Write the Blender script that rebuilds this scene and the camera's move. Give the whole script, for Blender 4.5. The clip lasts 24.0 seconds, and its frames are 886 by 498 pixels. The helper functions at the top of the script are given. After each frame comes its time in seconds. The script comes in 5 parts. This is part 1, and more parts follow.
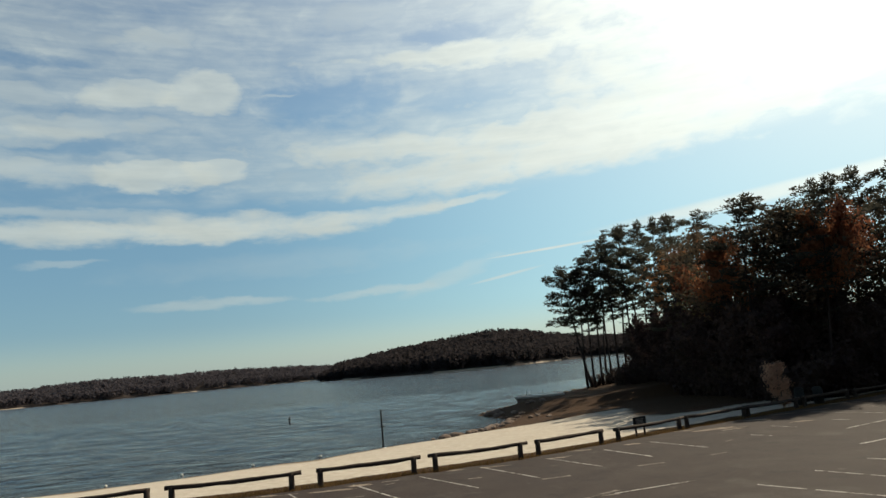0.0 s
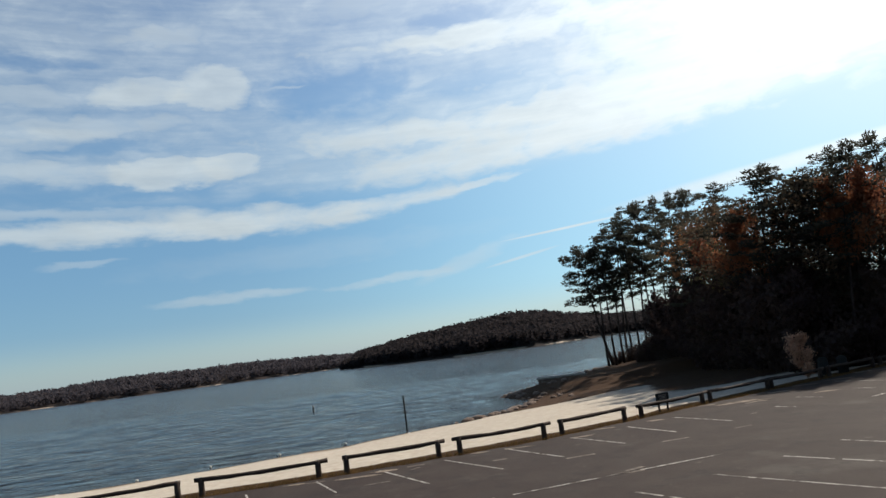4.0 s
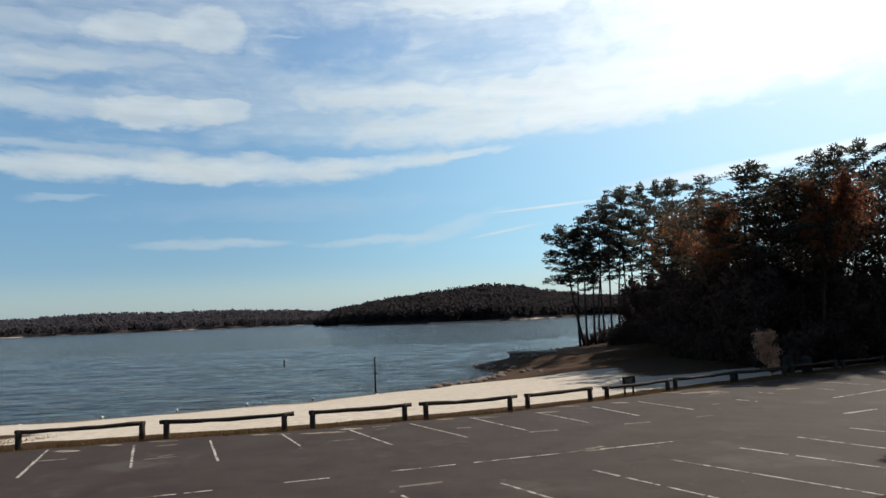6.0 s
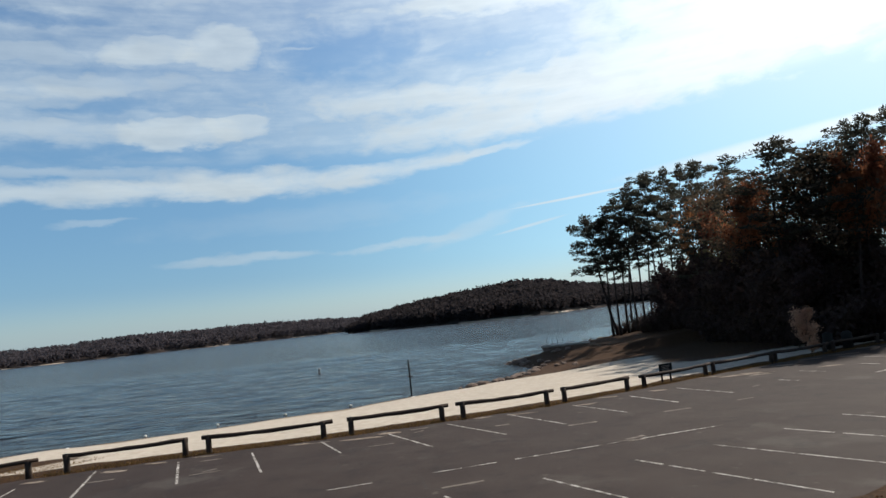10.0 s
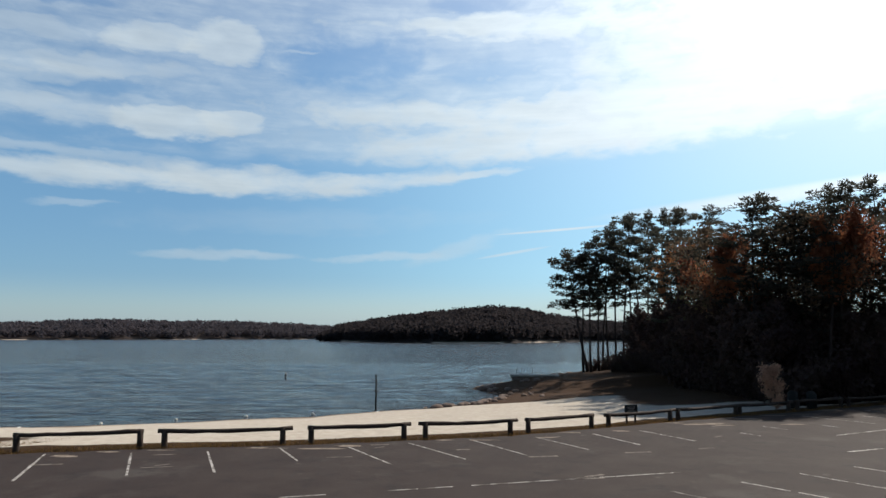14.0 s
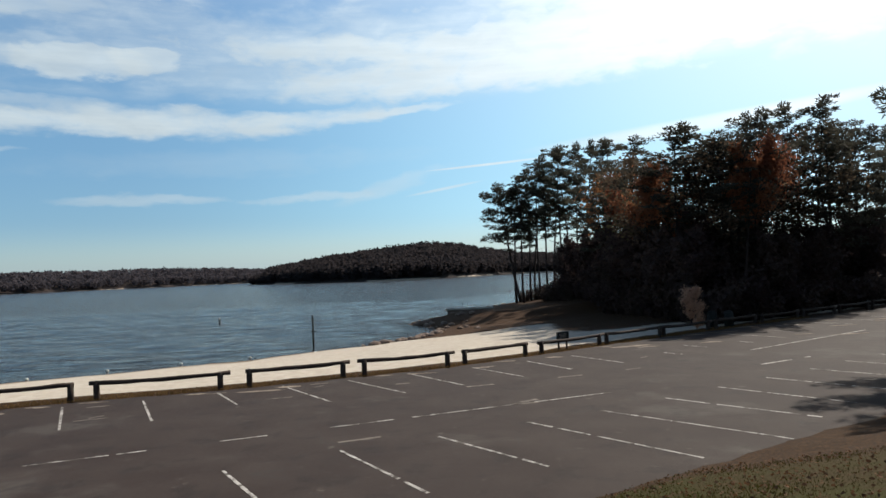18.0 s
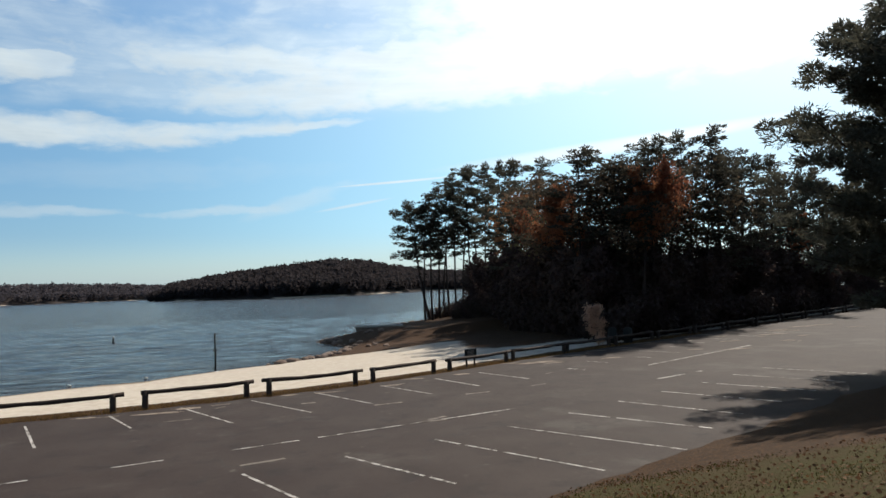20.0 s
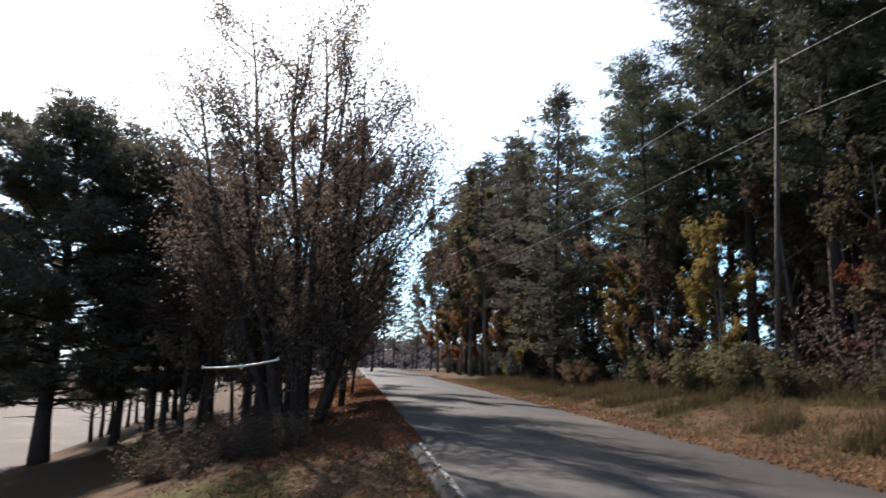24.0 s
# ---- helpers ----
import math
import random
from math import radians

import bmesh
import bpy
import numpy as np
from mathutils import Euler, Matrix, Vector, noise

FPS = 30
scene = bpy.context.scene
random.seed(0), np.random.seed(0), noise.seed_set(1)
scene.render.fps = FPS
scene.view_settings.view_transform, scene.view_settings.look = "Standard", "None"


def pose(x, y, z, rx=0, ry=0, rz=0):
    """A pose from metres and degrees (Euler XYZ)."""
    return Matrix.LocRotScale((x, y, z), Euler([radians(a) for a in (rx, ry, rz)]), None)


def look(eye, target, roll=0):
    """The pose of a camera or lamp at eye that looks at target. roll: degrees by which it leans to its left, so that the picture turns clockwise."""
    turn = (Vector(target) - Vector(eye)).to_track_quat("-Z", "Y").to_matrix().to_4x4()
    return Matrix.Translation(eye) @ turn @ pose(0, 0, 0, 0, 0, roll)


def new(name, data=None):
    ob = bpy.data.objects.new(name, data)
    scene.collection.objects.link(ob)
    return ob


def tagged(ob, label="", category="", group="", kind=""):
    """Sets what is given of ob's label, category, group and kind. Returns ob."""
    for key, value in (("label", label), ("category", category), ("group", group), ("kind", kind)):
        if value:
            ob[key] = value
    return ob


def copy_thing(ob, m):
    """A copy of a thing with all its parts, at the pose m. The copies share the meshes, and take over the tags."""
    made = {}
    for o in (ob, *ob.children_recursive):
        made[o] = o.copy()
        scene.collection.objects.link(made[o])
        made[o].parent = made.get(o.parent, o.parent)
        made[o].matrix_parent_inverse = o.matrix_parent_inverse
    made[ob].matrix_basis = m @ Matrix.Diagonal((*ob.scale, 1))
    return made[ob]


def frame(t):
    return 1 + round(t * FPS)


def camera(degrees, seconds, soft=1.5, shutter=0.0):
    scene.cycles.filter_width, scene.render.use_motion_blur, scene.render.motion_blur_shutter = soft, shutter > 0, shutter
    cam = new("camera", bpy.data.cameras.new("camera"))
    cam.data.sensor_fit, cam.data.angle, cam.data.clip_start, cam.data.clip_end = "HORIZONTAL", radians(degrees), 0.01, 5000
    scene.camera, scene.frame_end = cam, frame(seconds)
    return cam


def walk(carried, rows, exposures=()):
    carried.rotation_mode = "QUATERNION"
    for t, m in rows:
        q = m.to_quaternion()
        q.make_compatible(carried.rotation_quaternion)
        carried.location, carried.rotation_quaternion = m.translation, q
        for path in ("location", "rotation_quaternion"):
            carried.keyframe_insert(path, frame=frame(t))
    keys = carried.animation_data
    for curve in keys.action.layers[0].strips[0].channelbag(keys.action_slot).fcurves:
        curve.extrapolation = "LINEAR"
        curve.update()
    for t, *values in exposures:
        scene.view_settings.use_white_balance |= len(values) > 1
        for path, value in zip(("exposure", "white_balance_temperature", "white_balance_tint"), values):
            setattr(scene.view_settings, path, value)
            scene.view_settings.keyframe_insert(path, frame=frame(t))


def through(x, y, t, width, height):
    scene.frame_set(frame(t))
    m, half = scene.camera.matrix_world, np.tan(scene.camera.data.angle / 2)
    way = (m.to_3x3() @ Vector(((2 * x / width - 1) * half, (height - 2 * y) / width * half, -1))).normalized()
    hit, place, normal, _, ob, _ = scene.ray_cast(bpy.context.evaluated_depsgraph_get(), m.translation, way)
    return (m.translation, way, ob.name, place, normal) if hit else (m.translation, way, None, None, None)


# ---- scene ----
DEG = math.pi / 180
SUN_AZ, SUN_EL = 49.0, 41.5
EYE = 4.3          # eye above the car park

# ---- camera ----
cam = camera(65.06, 24.0, shutter=0.15)
TURNS = [
    (0.0, 99.54, 5.25, 0.11),
    (0.5, 100.28, 4.98, 1.12),
    (1.0, 98.75, 5.39, 0.41),
    (1.5, 98.24, 5.25, -0.41),
    (2.0, 98.25, 6.17, -0.10),
    (2.5, 98.86, 6.74, 0.62),
    (4.5, 97.81, 7.34, 1.97),
    (5.0, 96.55, 3.80, 0.13),
    (5.5, 96.55, 2.58, 0.14),
    (6.0, 95.58, 2.36, -0.28),
    (6.5, 96.65, 1.71, -1.19),
    (7.0, 96.84, 1.66, -1.77),
    (7.5, 97.12, 3.30, 0.07),
    (8.0, 96.80, 3.47, 0.04),
    (8.5, 96.55, 4.74, 2.46),
    (9.0, 97.89, 6.46, 2.76),
    (9.5, 97.36, 6.69, 2.10),
    (10.0, 95.75, 6.13, 2.23),
    (10.5, 97.75, 6.15, 0.55),
    (11.0, 97.75, 5.92, -0.07),
    (11.5, 97.23, 4.69, -0.60),
    (13.5, 97.11, 0.11, -0.71),
    (14.0, 97.20, -0.00, 0.00),
    (14.5, 97.53, 1.02, -0.39),
    (15.0, 97.95, 2.59, -0.08),
    (15.5, 97.42, 0.82, 4.17),
    (16.0, 98.14, -1.31, 7.95),
    (16.5, 96.61, -3.58, 8.27),
    (17.0, 96.50, 0.70, 6.51),
    (17.5, 97.70, 3.39, -2.89),
    (18.0, 91.89, 2.54, -5.35),
    (18.5, 92.65, 0.68, -9.00),
    (20.5, 93.43, 2.15, -14.48),
    (21.0, 94.81, 1.64, -18.73),
    (21.5, 93.76, 2.85, -26.98),
    (22.0, 94.72, 1.67, -33.84),
    (22.5, 94.32, 5.66, -43.59),
    (23.0, 95.32, 6.90, -53.33),
    (23.5, 95.77, 3.90, -63.29),
    (24.0, 100.49, -1.79, -77.51),
]
walk(cam, [(t, pose(0, 0, EYE, rx, ry, rz)) for t, rx, ry, rz in TURNS],
     exposures=[(0.0, 0.28, 7300, 6), (0.7, 0.26, 6750, 9), (2.0, 0.26, 6500, 10), (5.0, 0.4, 6550, 11), (9.0, 0.4, 6400, 11), (16.0, 0.37, 6350, 11),
                (18.0, 0.47, 6450, 10), (21.0, 0.7, 6500, 11), (22.5, 1.18, 6500, 14), (24.0, 1.62, 6500, 15)])


# ---- sun and sky ----
def sun_dir():
    return Vector((math.sin(SUN_AZ * DEG) * math.cos(SUN_EL * DEG), math.cos(SUN_AZ * DEG) * math.cos(SUN_EL * DEG), math.sin(SUN_EL * DEG)))


sun = new("sun", bpy.data.lights.new("sun", "SUN"))
sun.data.energy, sun.data.angle, sun.data.color = 5.0, radians(0.6), (1.0, 0.93, 0.82)
sun.matrix_world = look((0, 0, 60), Vector((0, 0, 60)) - sun_dir())


class Nodes:
    """Short-hand for a node tree."""

    def __init__(self, tree):
        self.tree = tree
        tree.nodes.clear()

    def add(self, kind, values=(), operation=None, use_clamp=None, interpolation_type=None, data_type=None, blend_type=None, feature=None, attribute_name=None):
        n = self.tree.nodes.new(kind)
        if data_type:
            n.data_type = data_type
        if operation:
            n.operation = operation
        if use_clamp is not None:
            n.use_clamp = use_clamp
        if interpolation_type:
            n.interpolation_type = interpolation_type
        if blend_type:
            n.blend_type = blend_type
        if feature:
            n.feature = feature
        if attribute_name:
            n.attribute_name = attribute_name
        for i, v in (values.items() if isinstance(values, dict) else enumerate(values)):
            if v is None:
                continue
            if isinstance(v, bpy.types.NodeSocket):
                self.tree.links.new(v, n.inputs[i])
            else:
                n.inputs[i].default_value = v
        return n

    def math(self, op, *values, clamp=False):
        return self.add("ShaderNodeMath", values, operation=op, use_clamp=clamp).outputs[0]

    def ramp(self, value, lo, hi):
        """0 at lo to 1 at hi, smooth."""
        return self.add("ShaderNodeMapRange", [value, lo, hi, 0.0, 1.0], interpolation_type="SMOOTHSTEP").outputs[0]

    def mix(self, fac, a, b, blend="MIX"):
        n = self.add("ShaderNodeMix", data_type="RGBA", blend_type=blend)
        for i, v in ((0, fac), (6, a), (7, b)):
            if isinstance(v, bpy.types.NodeSocket):
                self.tree.links.new(v, n.inputs[i])
            else:
                n.inputs[i].default_value = v if i == 0 else (*v, 1)[:4]
        return n.outputs[2]

    def noise(self, vector, scale, detail=4.0, rough=0.55, distort=0.0):
        n = self.add("ShaderNodeTexNoise", {"Scale": scale, "Detail": detail, "Roughness": rough, "Distortion": distort})
        if vector is not None:
            self.tree.links.new(vector, n.inputs["Vector"])
        return n.outputs[0]


def make_sky():
    world = bpy.data.worlds.new("sky")
    scene.world = world
    world.use_nodes = True
    k = Nodes(world.node_tree)
    m = k.math
    co = k.add("ShaderNodeTexCoord").outputs["Generated"]
    x, y, z = k.add("ShaderNodeSeparateXYZ", [co]).outputs
    az = m("MULTIPLY", m("ARCTAN2", x, y), 1 / DEG)
    el = m("MULTIPLY", m("ARCSINE", m("MINIMUM", m("MAXIMUM", z, -1.0), 1.0)), 1 / DEG)
    tex = k.add("ShaderNodeTexSky")
    tex.sky_type, tex.sun_disc, tex.sun_elevation, tex.sun_rotation = "NISHITA", False, SUN_EL * DEG, SUN_AZ * DEG
    tex.air_density, tex.dust_density, tex.ozone_density, tex.altitude = 1.1, 0.6, 2.0, 300.0
    sky = tex.outputs[0]
    sky = k.add("ShaderNodeHueSaturation", {"Saturation": 1.15, "Value": 1.0, "Color": sky}).outputs[0]
    sky = k.mix(1.0, sky, (0.84, 0.98, 1.02), "MULTIPLY")
    sky = k.mix(m("MULTIPLY", k.ramp(el, 30.0, 48.0), 0.55), sky, (0.5, 0.8, 1.3))
    blue = m("MULTIPLY", k.ramp(el, 0.5, 5.0), k.ramp(el, 30.0, 10.0))
    tone = k.mix(k.ramp(az, -22.0, 26.0), (1.5, 3.1, 4.9), (3.3, 6.8, 8.9))
    sky = k.mix(m("MULTIPLY", blue, 0.65), sky, tone)
    # wind-drawn coordinates for the cloud bands
    warp = k.add("ShaderNodeCombineXYZ", [m("MULTIPLY", az, 0.05), m("MULTIPLY", el, 0.16), 0.0]).outputs[0]
    n1 = m("SUBTRACT", k.noise(warp, 2.2, 5.0), 0.5)
    n2 = m("SUBTRACT", k.noise(warp, 6.0, 4.0), 0.5)
    fine = k.noise(k.add("ShaderNodeCombineXYZ", [m("MULTIPLY", az, 0.03), m("MULTIPLY", el, 0.3), 3.0]).outputs[0], 3.0, 6.0, 0.6)
    billow = k.noise(k.add("ShaderNodeCombineXYZ", [m("MULTIPLY", az, 0.2), m("MULTIPLY", el, 0.42), 7.0]).outputs[0], 1.5, 6.0, 0.55, 0.3)
    bump = m("SUBTRACT", billow, 0.5)
    elw = m("ADD", el, m("ADD", m("MULTIPLY", n1, 1.5), m("MULTIPLY", n2, 1.3)))
    azw = m("ADD", az, m("MULTIPLY", n1, 4.0))

    def stroke(a, e, half_a, half_e, tilt, strength, hard=0.0, wobble=True, rag=1.9):
        """A lens-shaped band of cloud round (a, e) with a ragged edge."""
        da = m("SUBTRACT", azw if wobble else az, a)
        de = m("SUBTRACT", m("SUBTRACT", elw if wobble else el, e), m("MULTIPLY", da, math.tan(tilt * DEG)))
        r = m("ADD", m("POWER", m("DIVIDE", da, half_a), 2.0), m("POWER", m("DIVIDE", de, half_e), 2.0))
        if wobble:
            r = m("ADD", r, m("MULTIPLY", bump, rag))
        return m("MULTIPLY", k.ramp(r, 1.2 if wobble else 1.0, hard), strength)

    def most(strokes, **more):
        top = None
        for b in strokes:
            v = stroke(*b, **more)
            top = v if top is None else m("SUBTRACT", m("ADD", top, v), m("MULTIPLY", top, v))
        return top

    # azimuth, elevation, half widths, tilt, strength, firmness of the edge
    total = most([
        # low long band with its right-hand tail
        (-32, 11.9, 20, 1.0, 0, 0.8, -0.1), (-17, 12.2, 13, 1.2, 0, 0.9, -0.1), (-4.5, 12.7, 8, 0.9, 5, 0.75, -0.1), (3.0, 13.3, 4.5, 0.45, 5, 0.6, 0.0), (-28, 13.4, 18, 0.6, -1, 0.45, -0.2),
        # second band, ending in two puffs
        (-33, 16.4, 16, 1.1, 0.5, 0.65, 0.0), (-22.0, 16.5, 5.0, 1.4, 0, 0.75, 0.35), (-17.3, 16.8, 2.6, 1.05, 0, 0.7, 0.4), (-9, 16.0, 11, 1.2, 2, 0.45, -0.3),
        # the tall puffs above
        (-18.2, 22.8, 4.0, 1.9, 2, 0.75, 0.35), (-24.0, 22.3, 4.2, 1.3, 2, 0.65, 0.3), (-32, 21.7, 13, 0.9, 3, 0.55, 0.0), (-29, 19.7, 12, 1.0, 4, 0.6, 0.0), (-36, 18.3, 12, 0.9, 5, 0.5, 0.0),
        (-12.6, 22.5, 2.6, 0.22, 4, 0.4, 0.0), (-21, 26.3, 4.5, 1.4, 6, 0.5, 0.0), (-33, 25.8, 16, 1.7, 3, 0.45, -0.2), (-33, 29.5, 18, 2.2, 3, 0.5, -0.2),
        # bands that run together into the bright bank
        (-1, 18.3, 17, 1.5, 1, 0.9, -0.1), (3, 15.5, 16, 1.6, 3, 0.8, 0.0), (15, 17.2, 20, 2.9, 2, 1.0, 0.0), (5, 24.9, 16, 1.3, 0, 0.95, 0.0), (-3, 28.5, 16, 1.5, 2, 0.5, -0.3),
        (33, 21.8, 28, 7.0, 1, 1.0, 0.0), (24, 27.5, 20, 3.4, 0, 1.0, 0.0),
        # wisps over the lake
        (-17.5, 6.4, 6.5, 0.55, 1, 0.42, 0.0), (-5.3, 6.5, 5.5, 0.5, 3, 0.4, 0.0), (-28.5, 9.7, 3, 0.3, 3, 0.3, 0.0), (-40, 9.9, 3.4, 0.5, 0, 0.4, 0.0), (1.5, 7.3, 5.0, 0.9, 16, 0.32, -0.2), (-11, 9.3, 16, 1.3, 2, 0.16, -0.4),
    ])
    # two thin trails and the veil above the wood
    trails = most([(9.5, 8.65, 6.5, 0.13, 3.4, 0.8, 0.0), (5.8, 6.85, 3.6, 0.16, 9, 0.55, 0.0), (27.0, 10.5, 16, 0.75, 4.0, 0.75, 0.0)], wobble=False)
    total = m("MAXIMUM", total, trails)
    # grey veil between the bands, with clear blue holes in it
    holes = most([(-8.0, 21.9, 8.0, 2.6, 0, 1.0), (-29, 14.9, 14, 0.9, 0, 1.0), (-42, 14.8, 6, 1.2, 0, 1.0), (4, 21.6, 6.0, 1.2, 0, 0.6), (4, 26.6, 5, 1.0, 0, 0.9), (-34, 24.0, 9, 0.7, 2, 0.8), (-27, 18.3, 6, 0.6, 3, 0.7), (-11, 13.9, 9, 0.6, 2, 0.8)], rag=1.8)
    veil = m("MULTIPLY", m("MULTIPLY", k.ramp(elw, 12.5, 16.0), k.ramp(el, 50.0, 32.0)), m("ADD", 0.32, m("ADD", m("MULTIPLY", k.ramp(fine, 0.3, 0.8), 0.18), m("MULTIPLY", bump, 0.5))))
    clear = k.ramp(m("SUBTRACT", el, m("ADD", 13.4, m("MULTIPLY", m("MAXIMUM", az, 0.0), 0.07))), -0.6, 1.2)
    veil = m("MULTIPLY", m("MULTIPLY", veil, clear), m("SUBTRACT", 1.0, m("MULTIPLY", holes, 0.85)))
    total = m("MAXIMUM", total, veil)
    total = m("MULTIPLY", m("MULTIPLY", total, k.ramp(el, 44.0, 28.0)), m("ADD", 0.62, m("ADD", m("MULTIPLY", fine, 0.4), m("MULTIPLY", billow, 0.35))), clamp=True)
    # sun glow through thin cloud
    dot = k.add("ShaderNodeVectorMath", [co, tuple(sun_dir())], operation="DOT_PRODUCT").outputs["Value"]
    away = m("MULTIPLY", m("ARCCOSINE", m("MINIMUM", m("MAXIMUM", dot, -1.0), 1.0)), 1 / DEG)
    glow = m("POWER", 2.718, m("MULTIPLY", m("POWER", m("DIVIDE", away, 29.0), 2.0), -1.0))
    shade = m("ADD", 0.72, m("ADD", m("MULTIPLY", fine, 0.25), m("MULTIPLY", billow, 0.3)))
    white = k.add("ShaderNodeVectorMath", {0: (6.9, 7.9, 8.3), "Scale": m("MULTIPLY", shade, m("ADD", 0.76, m("MULTIPLY", glow, 1.5)))}, operation="SCALE")
    lit = k.mix(total, sky, white.outputs[0])
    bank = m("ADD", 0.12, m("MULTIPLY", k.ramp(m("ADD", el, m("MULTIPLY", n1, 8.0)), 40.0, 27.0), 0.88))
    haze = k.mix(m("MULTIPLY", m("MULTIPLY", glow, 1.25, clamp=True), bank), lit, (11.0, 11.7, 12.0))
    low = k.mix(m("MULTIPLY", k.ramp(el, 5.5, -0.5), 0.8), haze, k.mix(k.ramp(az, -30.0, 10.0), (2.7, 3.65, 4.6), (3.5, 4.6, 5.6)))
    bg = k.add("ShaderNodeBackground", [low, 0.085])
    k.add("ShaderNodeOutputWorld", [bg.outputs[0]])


make_sky()


# ---- materials ----
def material(name, colour, rough=0.8, colour2=None, scale=2.0, fine=40.0, bump=0.3, metal=0.0, spread=0.35, stretch=(1, 1, 1), extra=None, bump_d=0.02, spec=None):
    """Two scales of variation between colour and colour2, with fine relief."""
    mat = bpy.data.materials.new(name)
    mat.use_nodes = True
    k = Nodes(mat.node_tree)
    co = k.add("ShaderNodeTexCoord").outputs["Object"]
    co = k.add("ShaderNodeMapping", {"Vector": co, "Scale": stretch}).outputs[0]
    colour2 = colour2 or tuple(c * 0.6 for c in colour)
    big, small = k.noise(co, scale, 4.0), k.noise(co, fine, 3.0)
    fac = k.ramp(k.math("ADD", k.math("MULTIPLY", big, 0.65), k.math("MULTIPLY", small, 0.35)), 0.5 - spread / 2, 0.5 + spread / 2)
    col = k.mix(fac, colour, colour2)
    info = k.add("ShaderNodeObjectInfo").outputs["Random"]
    col = k.add("ShaderNodeHueSaturation", {"Value": k.math("ADD", 0.88, k.math("MULTIPLY", info, 0.24)), "Color": col}).outputs[0]
    if extra:
        col = extra(k, co, col)
    p = k.add("ShaderNodeBsdfPrincipled", {"Base Color": col, "Roughness": rough, "Metallic": metal, "Specular IOR Level": spec if spec is not None else (0.12 if rough > 0.7 else 0.5)})
    b = k.add("ShaderNodeBump", {"Strength": bump, "Distance": bump_d, "Height": small})
    k.tree.links.new(b.outputs[0], p.inputs["Normal"])
    k.add("ShaderNodeOutputMaterial", [p.outputs[0]])
    return mat


def leaf_material(name, colour, colour2, through=0.35, rough=0.8):
    """Leaves: each island its own tone, with light passing through."""
    mat = bpy.data.materials.new(name)
    mat.use_nodes = True
    k = Nodes(mat.node_tree)
    isl = k.add("ShaderNodeNewGeometry").outputs["Random Per Island"]
    obj = k.add("ShaderNodeObjectInfo").outputs["Random"]
    clump = k.noise(k.add("ShaderNodeTexCoord").outputs["Object"], 0.45, 2.0)
    fac = k.math("ADD", k.math("MULTIPLY", isl, 0.5), k.math("MULTIPLY", k.ramp(clump, 0.3, 0.7), 0.5))
    col = k.mix(fac, colour, colour2)
    col = k.add("ShaderNodeHueSaturation", {"Hue": k.math("ADD", 0.485, k.math("MULTIPLY", obj, 0.03)), "Value": k.math("ADD", 0.75, k.math("MULTIPLY", obj, 0.5)), "Color": col}).outputs[0]
    p = k.add("ShaderNodeBsdfPrincipled", {"Base Color": col, "Roughness": rough, "Specular IOR Level": 0.06})
    tr = k.add("ShaderNodeBsdfTranslucent", [col])
    mx = k.add("ShaderNodeMixShader", [through, p.outputs[0], tr.outputs[0]])
    k.add("ShaderNodeOutputMaterial", [mx.outputs[0]])
    return mat


